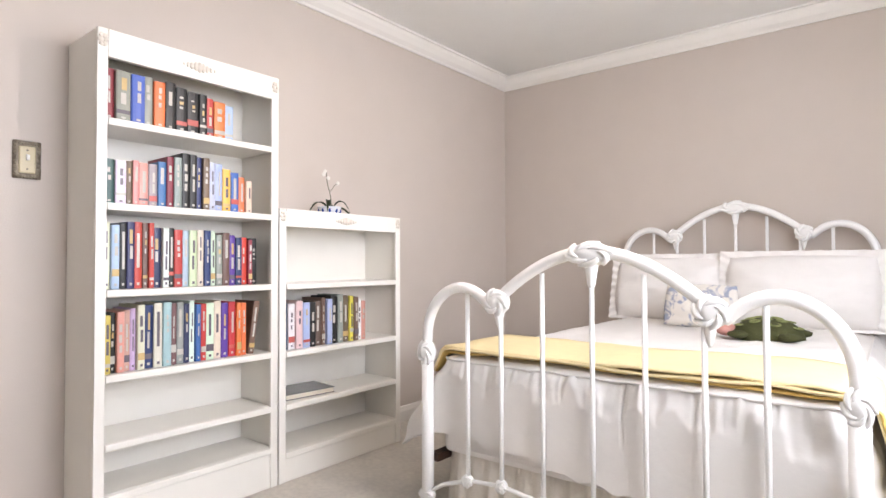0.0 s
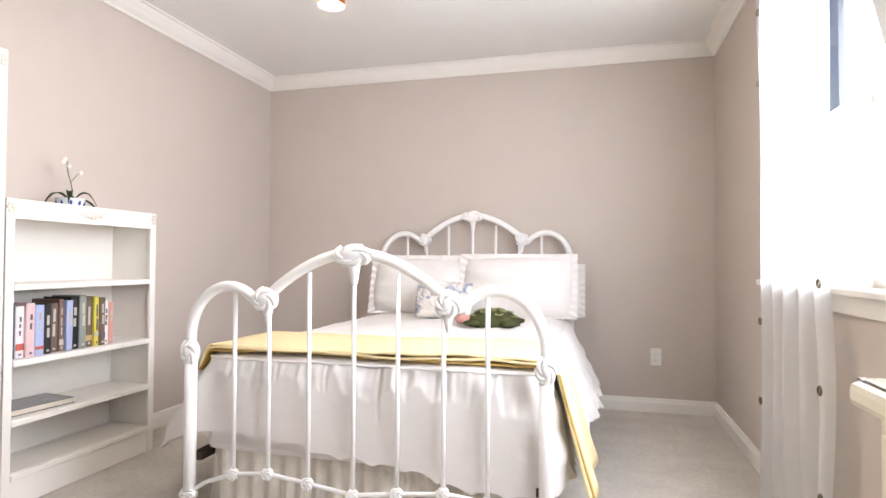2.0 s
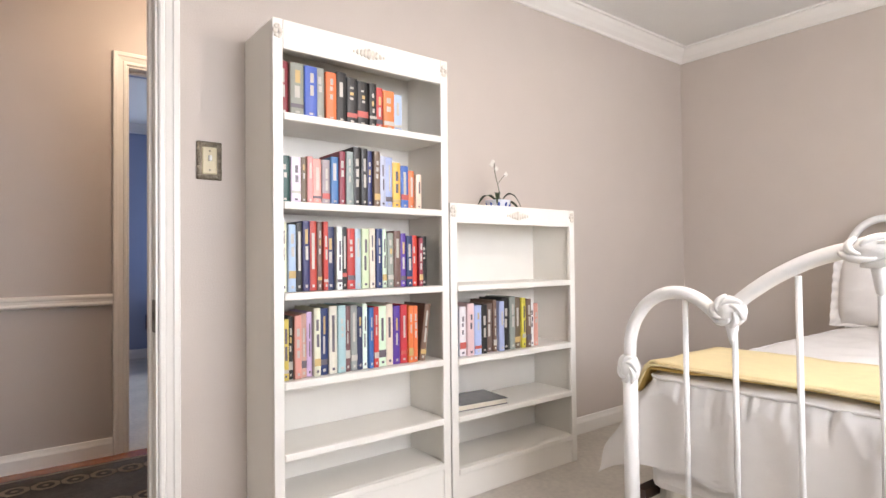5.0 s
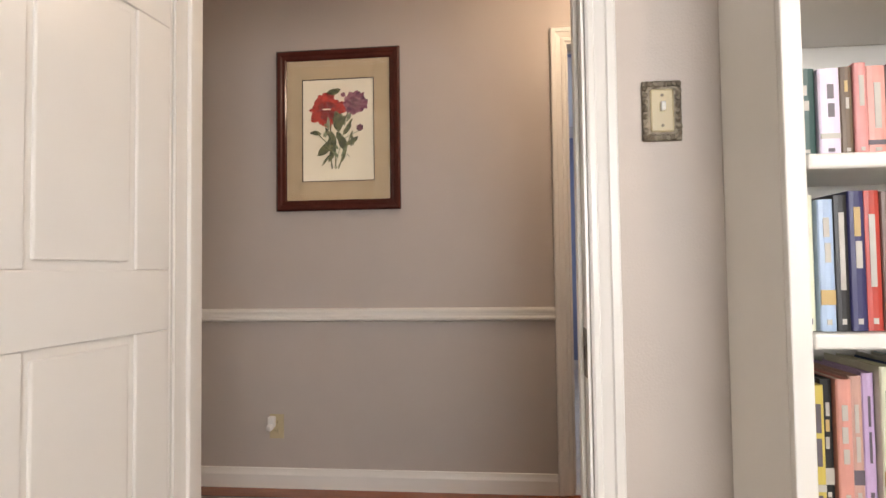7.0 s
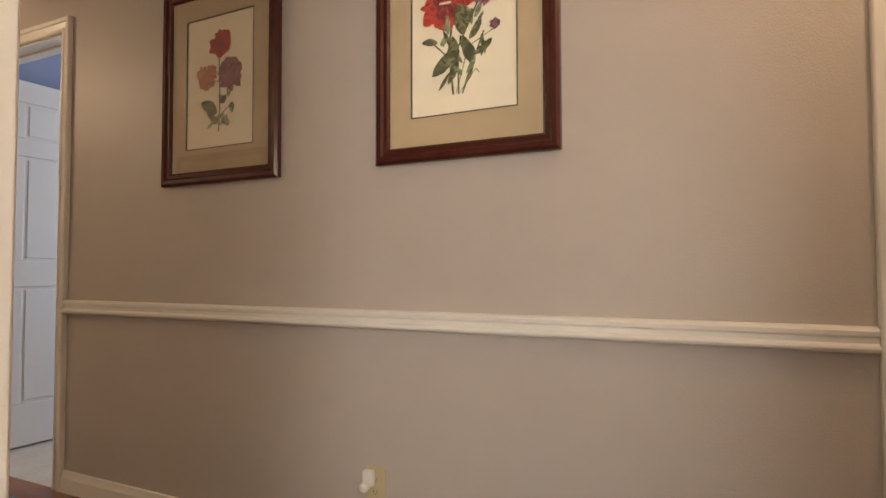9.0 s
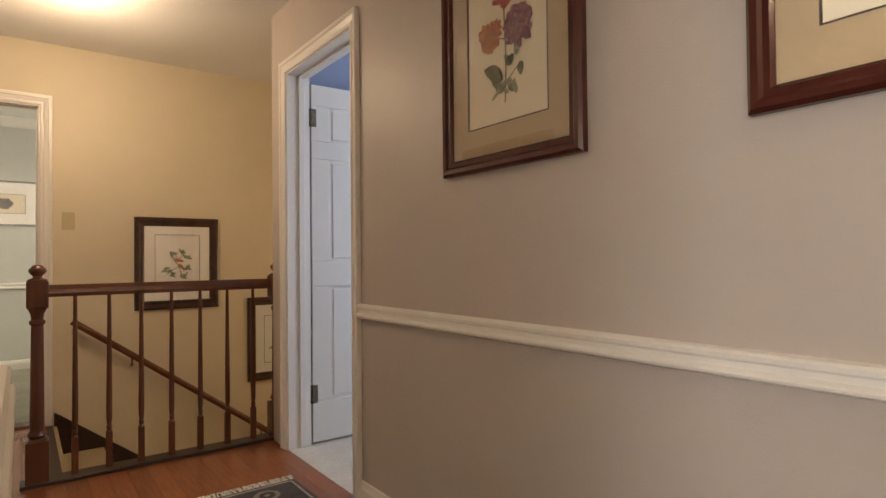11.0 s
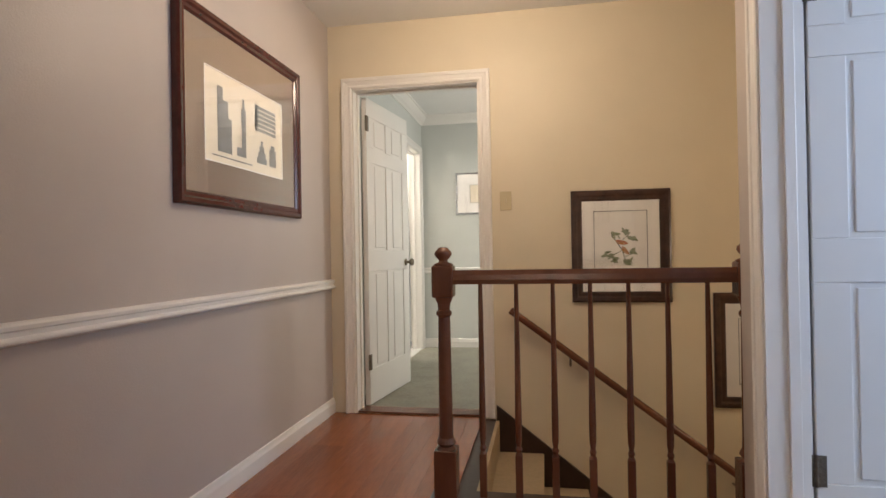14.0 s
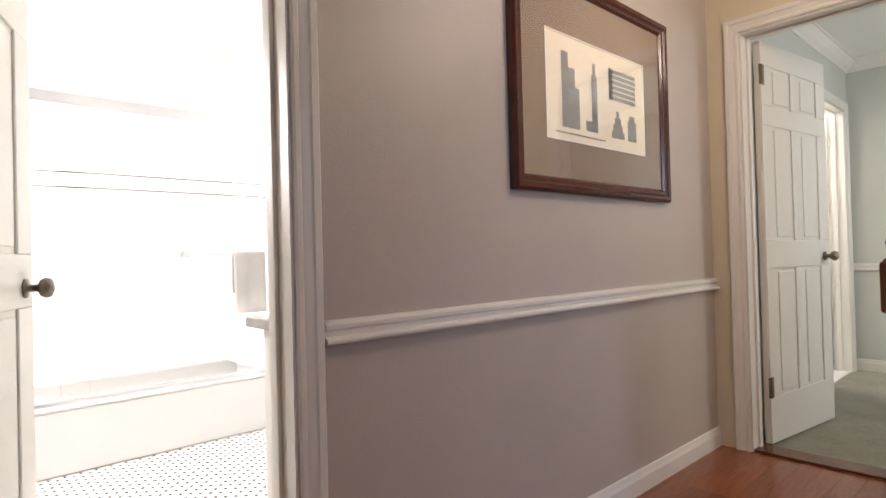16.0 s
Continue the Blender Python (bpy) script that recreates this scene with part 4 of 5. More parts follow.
for x, y in ((-0.10, -0.11), (0.10, -0.11), (0.12, 0.09), (-0.09, 0.10)):
    part("flipper", ball(0.045, pose(x, y, 0.02) @ Matrix.Diagonal((1, 1, 0.4, 1)), None, 2, 0.15, x), TURTLE, tu, smooth=True)

# ---- window, curtain, dresser, pendant, plates ----
win = thing("window_bedroom", pose(RW, WY1, 0, 0, 0, -90), "white double-hung window flooded with daylight", "window", kind="structure")
WW = WY1 - WY0
bm = bmesh.new()
for x0, x1, z0, z1 in ((-0.07, 0, WZ0 - 0.0, WZ1 + 0.07), (WW, WW + 0.07, WZ0, WZ1 + 0.07), (0.0005, WW - 0.0005, WZ1, WZ1 + 0.07)):
    bx(bm, x0, x1, -0.018, 0, z0, z1, 0.004)
part("window_frame", bm, TRIM, win)
bm = bmesh.new()
bx(bm, -0.10, WW + 0.10, -0.06, 0.05, WZ0 - 0.025, WZ0 - 0.0005, 0.006)
bx(bm, -0.07, WW + 0.07, -0.02, 0, WZ0 - 0.085, WZ0 - 0.026, 0.005)
part("window_sill", bm, TRIM, win)
for y0, z0, z1 in ((0.04, WZ0, 1.52), (0.08, 1.48, WZ1)):
    bm = boxes((0, 0.045, y0, y0 + 0.035, z0, z1), (WW - 0.045, WW, y0, y0 + 0.035, z0, z1), (0.0455, WW - 0.0455, y0, y0 + 0.035, z0, z0 + 0.045), (0.0455, WW - 0.0455, y0, y0 + 0.035, z1 - 0.045, z1), bev=0.003)
    sash = part("sash", bm, TRIM, win)
    g = part("pane", boxes((0.045, WW - 0.045, y0 + 0.015, y0 + 0.019, z0 + 0.045, z1 - 0.045)), GLASS, sash)
    g.visible_shadow = False

part("mullion", boxes((0.70, 0.78, 0.0, 0.10, WZ0, WZ1)), TRIM, win)
cu = thing("curtain", pose(0, 0, 0), "sheer white floor-length curtain with metal eyelets", "curtain")
bm = bmesh.new()
cols = []
for i in range(121):
    u = i / 120
    y = 3.99 - 0.83 * u
    col = []
    for j in range(25):
        z = 0.015 + (2.24 - 0.015) * j / 24
        pinch = 1 - 0.12 * math.sin(min(1, z / 2.2) * math.pi)
        x = 0.87 + (0.030 * math.sin(u * 31 + 0.7 * math.sin(z * 1.6)) + 0.014 * noise.noise((u * 14, z * 1.4, 2))) * (0.6 + 0.4 * (1 - z / 2.24))
        yy = 3.575 + (y - 3.575) * pinch + (0.045 * (1 - z / 2.24) * math.sin(z * 5 + 2) if u > 0.9 else 0)
        col.append(bm.verts.new((x, yy, z + 0.012 * math.sin(u * 26) * (1 - j / 24))))
    cols.append(col)
for a, b in zip(cols, cols[1:]):
    for j in range(24):
        bm.faces.new((a[j], a[j + 1], b[j + 1], b[j]))
nt = SHEER.node_tree
tl = nt.nodes.new("ShaderNodeBsdfTranslucent")
tl.inputs[0].default_value = (0.9, 0.92, 0.95, 1)
ms = nt.nodes.new("ShaderNodeMixShader")
ms.inputs[0].default_value = 0.6
nt.links.new(nt.nodes["Principled BSDF"].outputs[0], ms.inputs[1])
nt.links.new(tl.outputs[0], ms.inputs[2])
tr = nt.nodes.new("ShaderNodeBsdfTransparent")
ms2 = nt.nodes.new("ShaderNodeMixShader")
ms2.inputs[0].default_value = 0.28
nt.links.new(ms.outputs[0], ms2.inputs[1])
nt.links.new(tr.outputs[0], ms2.inputs[2])
nt.links.new(ms2.outputs[0], nt.nodes["Material Output"].inputs[0])
part("cloth", bm, SHEER, cu, "", True)
for y, zz in ((3.19, (0.27, 0.60, 0.93)), (3.83, (0.42, 0.75, 1.75, 2.05))):
    for z in zz:
        ring = [(0.835, y + 0.013 * math.cos(a * 0.524), z + 0.013 * math.sin(a * 0.524)) for a in range(13)]
        part("eyelet", tube(ring, 0.004, 6), METAL, cu, "dull metal eyelet")
part("curtain_rod", lathe([(0.010, 0), (0.010, 2.5)], 12, pose(0.87, 1.60, 2.25, -90)), METAL, cu)
for y in (1.65, 4.05):
    part("rod_bracket", boxes((0.86, RW - 0.001, y - 0.008, y + 0.008, 2.235, 2.249)), METAL, cu)

dr = thing("dresser", pose(0.60, 1.66, 0), "cream painted dresser with a glass top beneath the window", "dresser")
part("body", boxes((0.035, 0.315, 0.03, 0.67, 0.06, 0.738), bev=0.004), CREAMF, dr)
part("top", boxes((0.0, 0.325, 0.0, 0.71, 0.74, 0.785), bev=0.014), CREAMF, dr)
part("glass_top", boxes((0.012, 0.313, 0.012, 0.698, 0.786, 0.792), bev=0.001), GLASS, dr)
for x, y in ((0.04, 0.035), (0.27, 0.035), (0.04, 0.625), (0.27, 0.625)):
    part("leg", boxes((x, x + 0.04, y, y + 0.04, 0.001, 0.06)), CREAMF, dr)
for k in range(3):
    dw = part("drawer", boxes((0.022, 0.036, 0.06, 0.64, 0.10 + 0.21 * k, 0.29 + 0.21 * k), bev=0.004), CREAMF, dr)
    part("handle", lathe([(0.006, 0), (0.006, 0.012), (0.013, 0.018), (0.011, 0.026)], 12, pose(0.022, 0.35, 0.195 + 0.21 * k, 0, -90)), BRASS, dw)

pn = thing("pendant_lamp", pose(-0.70, 2.95, 0), "copper cup ceiling lamp hanging on a short stem", "lamp")
part("canopy", lathe([(0.065, 2.44), (0.065, 2.43), (0.03, 2.405), (0.008, 2.40)], 20), COPPER, pn, smooth=True)
part("stem", lathe([(0.006, 1.985), (0.006, 2.41)], 10), COPPER, pn)
part("shade", lathe([(0.012, 1.99), (0.036, 1.985), (0.044, 1.96), (0.046, 1.862), (0.043, 1.862), (0.041, 1.955), (0.033, 1.975)], 24), COPPER, pn, "copper cup shade", True)
part("bulb", lathe([(0.004, 1.872), (0.013, 1.878), (0.017, 1.89), (0.015, 1.905), (0.011, 1.925), (0.011, 1.97)], 14), BULB, pn, "lit bulb", True)

sw = thing("light_switch", pose(L, 2.035, 1.36, 0, 0, 90), "cream switch in an ornate dark pewter plate", "switch")
bm = bx(bmesh.new(), -0.043, 0.043, -0.006, -0.0005, -0.068, 0.068, 0.003)
for k in range(30):
    a = k / 30 * 4
    s, f = int(a), a - int(a)
    e = [(-1 + 2 * f, -1), (1, -1 + 2 * f), (1 - 2 * f, 1), (-1, 1 - 2 * f)][s]
    ball(0.008, pose(e[0] * 0.036, -0.006, e[1] * 0.060) @ Matrix.Diagonal((1, 0.5, 1, 1)), bm, 1, 0.5, k)
part("plate", bm, METAL, sw, "embossed pewter plate")
part("inset", bx(bmesh.new(), -0.025, 0.025, -0.010, -0.004, -0.048, 0.048, 0.004), ALMOND, sw)
part("toggle", bx(bmesh.new(), -0.005, 0.005, -0.022, -0.009, -0.002, 0.018, 0.002), PLASTIC, sw)
for z in (-0.034, 0.034):
    part("screw", lathe([(0.0035, 0), (0.0035, 0.0015)], 8, pose(0, -0.010, z, 90)), METAL, sw)


def plate(m, label, material, outlet=True, group="wall plates"):
    p = thing("wall_outlet" if outlet else "light_switch", m, label, "outlet" if outlet else "switch", group)
    part("plate", bx(bmesh.new(), -0.035, 0.035, -0.006, -0.0005, -0.057, 0.057, 0.003), material, p)
    if outlet:
        for z in (-0.02, 0.02):
            part("socket", bx(bmesh.new(), -0.016, 0.016, -0.008, -0.005, z - 0.014, z + 0.014, 0.002), material, p)
            part("slots", boxes((-0.007, -0.005, -0.0084, -0.0075, z - 0.004, z + 0.006), (0.005, 0.007, -0.0084, -0.0075, z - 0.004, z + 0.006), (-0.0015, 0.0015, -0.0084, -0.0075, z - 0.010, z - 0.007)), INK, p)
    else:
        part("toggle", bx(bmesh.new(), -0.005, 0.005, -0.018, -0.005, -0.012, 0.012, 0.002), material, p)
    return p


plate(pose(0.565, HW, 0.365), "white double outlet above the baseboard", PLASTIC)
po = plate(pose(X, 0.605, 0.285, 0, 0, 90), "almond outlet with a small plugged-in charger", ALMOND)
part("charger", bx(bmesh.new(), -0.034, 0.0, -0.035, -0.0085, 0.0, 0.05, 0.006), PLASTIC, po, "white plug-in charger")
part("charger_cap", lathe([(0.014, 0), (0.016, 0.02), (0.008, 0.028)], 12, pose(-0.015, -0.035, 0.005, 90)), PLASTIC, po)
plate(pose(-2.74, END, 1.30, 0, 0, 180), "almond double light switch on the yellow wall", ALMOND, False)


# ---- framed pictures ----
def picture(m, w, h, fw, frame_mat, mat_mat, win_box, paper, label, art, depth=0.028, line=INK):
    """Centre of the bottom edge at the origin; the window of the mat is (x0, x1, z0, z1)."""
    p = thing("framed_picture", m, label, "picture", "framed pictures")
    prof = [(0.0, 0.0), (0.0, depth * 0.7), (fw * 0.18, depth), (fw * 0.45, depth * 0.95), (fw * 0.6, depth * 0.72), (fw * 0.85, depth * 0.72), (fw, depth * 0.45), (fw, 0.0)]
    cs = [(-w / 2, 0), (w / 2, 0), (w / 2, h), (-w / 2, h)]
    dirs = [(1, 1), (-1, 1), (-1, -1), (1, -1)]
    for k in range(4):
        bm = bmesh.new()
        ends = []
        for q in (k, (k + 1) % 4):
            ends.append([bm.verts.new((cs[q][0] + dirs[q][0] * a, -0.001 - b, cs[q][1] + dirs[q][1] * a)) for a, b in prof])
        n = len(prof)
        for i in range(n):
            bm.faces.new((ends[0][i], ends[0][(i + 1) % n], ends[1][(i + 1) % n], ends[1][i]))
        bmesh.ops.recalc_face_normals(bm, faces=bm.faces[:])
        part("frame_side", bm, frame_mat, p)
    x0, x1, z0, z1 = win_box
    part("mat_board", boxes((-w / 2 + fw * 0.9, x0, -0.010, -0.006, fw * 0.9, h - fw * 0.9), (x1, w / 2 - fw * 0.9, -0.010, -0.006, fw * 0.9, h - fw * 0.9), (x0, x1, -0.010, -0.006, fw * 0.9, z0), (x0, x1, -0.010, -0.006, z1, h - fw * 0.9)), mat_mat, p, "wide mat board")
    e = 0.004
    part("mat_line", boxes((x0, x0 + e, -0.0105, -0.005, z0, z1), (x1 - e, x1, -0.0105, -0.005, z0, z1), (x0 + e, x1 - e, -0.0105, -0.005, z0, z0 + e), (x0 + e, x1 - e, -0.0105, -0.005, z1 - e, z1)), line, p)
    part("print", boxes((x0, x1, -0.006, -0.003, z0, z1)), paper, p)
    art(p, (x0 + x1) / 2, (z0 + z1) / 2, x1 - x0, z1 - z0)
    g = part("glass", boxes((-w / 2 + fw * 0.95, w / 2 - fw * 0.95, -0.0145, -0.0125, fw * 0.95, h - fw * 0.95)), GLASS, p)
    g.visible_shadow = False
    return p


Y_ART = -0.0075


def petals(p, u, z, r, n, material, seed, name="painted_bloom"):
    """A bloom of ragged overlapping petals, each a little above the last, with a dark eye."""
    rnd = random.Random(seed)
    for ring, (k_n, off, size) in enumerate(((n + 2, 0.60, 0.47), (max(3, n - 1), 0.30, 0.30))):
        bm = bmesh.new()
        for k in range(k_n):
            a = 2 * math.pi * (k + 0.4 * ring) / k_n + seed + rnd.uniform(-0.2, 0.2)
            disc(bm, u + r * off * math.cos(a), z + r * off * 0.92 * math.sin(a), r * size * rnd.uniform(0.85, 1.1), r * size * rnd.uniform(0.8, 1.0), Y_ART - 0.0002 * k - 0.0012 * ring, 30, 0.6, seed * 3 + k + 9 * ring, a)
        inner = {RED: REDDARK, ORANGE: ORANGEDARK, PURPLE: PURPLEDARK}.get(material, material)
        part(name, bm, inner if ring else material, p)
    bm = bmesh.new()
    for k in range(n + 2):
        a = 2 * math.pi * k / (n + 2) + seed
        c, sn = math.cos(a), math.sin(a)
        vs = [bm.verts.new((u + r * (d * c - w * sn), Y_ART - 0.0030, z + r * (d * sn + w * c))) for d, w in ((0.15, 0.025), (0.15, -0.025), (0.80, 0.0))]
        bm.faces.new(vs)
    part("painted_veins", bm, PURPLE if material is not PURPLE else INK, p)


def stems(p, lines, material=LEAFINK):
    bm = bmesh.new()
    for pts, wd in lines:
        for (a, b), (c, d) in zip(pts, pts[1:]):
            n = Vector((-(d - b), c - a)).normalized() * wd
            vs = [bm.verts.new((q[0], Y_ART + 0.0003, q[1])) for q in ((a + n.x, b + n.y), (a - n.x, b - n.y), (c - n.x, d - n.y), (c + n.x, d + n.y))]
            bm.faces.new(vs)
    part("painted_stems", bm, material, p)


def leaves(p, spots, material=LEAFINK):
    """Pointed, slightly bent leaves: middle, half length, half width, turn."""
    bm = bmesh.new()
    for k, (u, z, ru, rz, a) in enumerate(spots):
        c, sn = math.cos(a), math.sin(a)
        n = 8
        rows = []
        for i in range(n + 1):
            q = -1 + 2 * i / n
            wd = rz * (1 - q * q) ** 0.8 * (1 + 0.25 * noise.noise((q * 3, k * 1.7, 2))) + 0.0006
            bend = 0.25 * rz * q * q
            rows.append([bm.verts.new((u + ru * q * c - (w + bend) * sn, Y_ART - 0.0003 * (k % 4), z + ru * q * sn + (w + bend) * c)) for w in (-wd, wd)])
        for e, f in zip(rows, rows[1:]):
            bm.faces.new((e[0], f[0], f[1], e[1]))
    part("painted_leaves", bm, material, p)


def art_poppies(p, cu_, cz, w, h):
    b = cz - h / 2
    stems(p, [([(cu_ - 0.002, b + 0.06), (cu_ + 0.004, b + 0.18), (cu_ - 0.004, b + 0.36)], 0.003), ([(cu_ + 0.003, b + 0.12), (cu_ + 0.06, b + 0.16)], 0.002), ([(cu_, b + 0.25), (cu_ - 0.06, b + 0.27)], 0.002)])
    rnd = random.Random(5)
    leaves(p, [(cu_ + rnd.uniform(-0.055, 0.05), b + rnd.uniform(0.09, 0.22), rnd.uniform(0.012, 0.026), rnd.uniform(0.005, 0.010), rnd.uniform(0, 3)) for _ in range(8)], PALELEAF)
    petals(p, cu_ + 0.005, b + 0.395, 0.055, 5, RED, 1)
    petals(p, cu_ - 0.065, b + 0.275, 0.052, 5, ORANGE, 2)
    petals(p, cu_ + 0.055, b + 0.275, 0.062, 5, PURPLE, 3)
    leaves(p, [(cu_ - 0.05, b + 0.16, 0.05, 0.022, 2.6), (cu_ - 0.04, b + 0.14, 0.035, 0.02, 1.9), (cu_ + 0.02, b + 0.18, 0.022, 0.014, 0.5), (cu_ + 0.065, b + 0.145, 0.014, 0.02, 0), (cu_ - 0.02, b + 0.105, 0.022, 0.014, 0.2), (cu_ + 0.025, b + 0.10, 0.022, 0.012, -0.8)])


def art_hibiscus(p, cu_, cz, w, h):
    b = cz - h / 2
    stems(p, [([(cu_ - 0.03, b + 0.06), (cu_ - 0.045, b + 0.2), (cu_ - 0.03, b + 0.3)], 0.0035), ([(cu_ - 0.012, b + 0.06), (cu_ - 0.015, b + 0.2), (cu_ + 0.05, b + 0.33)], 0.003), ([(cu_ + 0.0, b + 0.06), (cu_ + 0.03, b + 0.14), (cu_ + 0.07, b + 0.24)], 0.003), ([(cu_ - 0.04, b + 0.17), (cu_ - 0.10, b + 0.23)], 0.0025)])
    leaves(p, [(cu_ - 0.06, b + 0.16, 0.055, 0.020, 0.8), (cu_ - 0.03, b + 0.19, 0.05, 0.020, 1.5), (cu_ + 0.02, b + 0.19, 0.055, 0.018, 2.0), (cu_ + 0.07, b + 0.19, 0.035, 0.011, 0.6), (cu_ - 0.11, b + 0.235, 0.028, 0.010, 3.0), (cu_ + 0.045, b + 0.25, 0.036, 0.012, 1.0), (cu_ + 0.0, b + 0.29, 0.05, 0.026, 1.7), (cu_ - 0.02, b + 0.43, 0.035, 0.015, 0.2), (cu_ - 0.03, b + 0.13, 0.04, 0.012, 1.2)])
    rnd = random.Random(3)
    for mtl in (LEAFINK, PALELEAF):
        leaves(p, [(cu_ - 0.01 + rnd.uniform(-0.06, 0.08), b + rnd.uniform(0.10, 0.31), rnd.uniform(0.015, 0.035), rnd.uniform(0.004, 0.008), rnd.uniform(0.5, 2.5)) for _ in range(9)], mtl)
    stems(p, [([(cu_ - 0.02, b + 0.065), (cu_ + 0.02, b + 0.20), (cu_ + 0.10, b + 0.24)], 0.0018), ([(cu_ - 0.008, b + 0.065), (cu_ + 0.045, b + 0.13), (cu_ + 0.055, b + 0.115)], 0.0014)], PALELEAF)
    petals(p, cu_ - 0.055, b + 0.345, 0.080, 5, RED, 5)
    petals(p, cu_ + 0.085, b + 0.375, 0.055, 8, PURPLE, 6)
    petals(p, cu_ + 0.105, b + 0.255, 0.017, 4, PURPLE, 7)
    petals(p, cu_ + 0.025, b + 0.415, 0.012, 4, PURPLE, 8)
    bm = boxes((cu_ - 0.075, cu_ - 0.035, Y_ART - 0.003, Y_ART - 0.0025, b + 0.343, b + 0.350))
    part("painted_stamen", bm, PAPER, p)


def art_branch(p, cu_, cz, w, h):
    rnd = random.Random(12)
    z0 = cz - 0.03
    twigs = [([(cu_ + 0.03, z0 - 0.09), (cu_ + 0.01, z0 - 0.01), (cu_ - 0.03, z0 + 0.05), (cu_ - 0.05, z0 + 0.075)], 0.0025), ([(cu_ + 0.01, z0 - 0.01), (cu_ - 0.06, z0 - 0.045)], 0.0018), ([(cu_ - 0.01, z0 + 0.03), (cu_ + 0.05, z0 + 0.085)], 0.0018), ([(cu_ + 0.02, z0 - 0.05), (cu_ + 0.065, z0 - 0.03)], 0.0015)]
    stems(p, twigs)
    for tu_, tz in ((-0.03, 0.085), (0.04, 0.095), (-0.07, -0.03), (-0.045, -0.06), (0.04, -0.075), (0.07, -0.02), (0.065, 0.055)):
        leaves(p, [(cu_ + tu_ + rnd.uniform(-0.02, 0.02), z0 + tz + rnd.uniform(-0.012, 0.012), rnd.uniform(0.014, 0.026), rnd.uniform(0.003, 0.006), rnd.uniform(-0.6, 3.4)) for _ in range(7)], PALELEAF)
    leaves(p, [(cu_ + 0.005, z0 + 0.035, 0.038, 0.012, -0.25), (cu_ + 0.025, z0 - 0.012, 0.03, 0.011, -0.9)], ORANGEDARK)


def art_towers(p, cu_, cz, w, h):
    b, l = cz - h / 2, cu_ - w / 2
    y0, y1 = Y_ART - 0.0004, Y_ART
    def shape(*rows, material=GREYINK):
        part("printed_building", boxes(*[(l + a * w, l + c * w, y0, y1, b + d * h, b + e * h) for a, c, d, e in rows]), material, p)
    shape((0.14, 0.20, 0.13, 0.84), (0.20, 0.26, 0.13, 0.70), (0.26, 0.30, 0.13, 0.52))
    shape((0.42, 0.475, 0.14, 0.70), (0.435, 0.46, 0.70, 0.82), (0.36, 0.42, 0.14, 0.24))
    shape(*[(0.60, 0.90, 0.52 + 0.055 * k, 0.56 + 0.055 * k) for k in range(6)], (0.60, 0.64, 0.52, 0.84))
    shape(*[(0.62 + 0.018 * k, 0.76 - 0.018 * k, 0.13 + 0.07 * k, 0.20 + 0.07 * k) for k in range(4)])
    shape((0.80, 0.90, 0.13, 0.34), (0.82, 0.88, 0.34, 0.40))
    shape((0.08, 0.55, 0.07, 0.085))


def art_none(p, cu_, cz, w, h):
    petals(p, cu_, cz, min(w, h) * 0.3, 6, GREYINK, 2, "printed_scene")


picture(pose(X, -0.093, 1.298, 0, 0, 90), 0.595, 0.775, 0.05, MAHOG, MATTAN, (-0.174, 0.174, 0.135, 0.645), PAPER, "botanical print of poppies in a mahogany frame", art_poppies)
picture(pose(X, 0.912, 1.302, 0, 0, 90), 0.60, 0.772, 0.05, MAHOG, MATTAN, (-0.176, 0.176, 0.138, 0.632), PAPER, "botanical print of a red hibiscus in a mahogany frame", art_hibiscus)
picture(pose(D, -2.245, 1.195, 0, 0, -90), 1.06, 0.79, 0.055, MAHOG, MATBROWN, (-0.34, 0.34, 0.19, 0.575), PAPER, "architectural tower prints with brown mat and mahogany frame", art_towers, 0.032, WHITEP)
picture(pose(-3.397, END, 0.692, 0, 0, 180), 0.555, 0.65, 0.062, BURL, WHITEP, (-0.15, 0.15, 0.15, 0.53), WHITEP, "botanical print in a mottled dark frame over the stairs", art_branch, 0.022, GREYINK)
picture(pose(-4.17, END, 0.10, 0, 0, 180), 0.555, 0.645, 0.062, BURL, WHITEP, (-0.15, 0.15, 0.13, 0.50), WHITEP, "botanical print in a dark frame lower on the stair wall", art_branch, 0.022, GREYINK)
picture(pose(-2.37, -5.75, 1.39, 0, 0, 180), 0.62, 0.44, 0.02, CHROME, WHITEP, (-0.16, 0.16, 0.12, 0.31), PAPER, "small landscape print in a thin silver frame", art_none, 0.02, GREYINK)

# ---- balustrade, stairs, handrail ----
bal = thing("balustrade", pose(0, -2.122, 0), "dark red-brown wooden landing balustrade with turned balusters", "railing")


def newel(x, flat):
    bm = bx(bmesh.new(), x - 0.045, x + 0.045, -0.045, 0.045, 0.001, 0.205, 0.004)
    bx(bm, x - 0.043, x + 0.043, -0.043, 0.043, 0.815, 0.945, 0.008)
    prof = [(0.040, 0.205), (0.030, 0.215), (0.040, 0.228), (0.036, 0.24), (0.030, 0.25), (0.029, 0.30), (0.025, 0.72), (0.024, 0.735), (0.032, 0.745), (0.032, 0.757), (0.024, 0.765), (0.027, 0.79), (0.038, 0.815)]
    lathe(prof, 20, pose(x, 0, 0), bm)
    part("newel_post", bm, RAILW, bal)
    part("newel_cap", lathe([(0.040, 0.945), (0.040, 0.950), (0.020, 0.958), (0.018, 0.966), (0.030, 0.978), (0.036, 0.990), (0.033, 1.002), (0.026, 1.006), (0.022, 1.014), (0.010, 1.019)], 20, pose(x, 0, 0)), RAILW, bal, "turned finial", True)


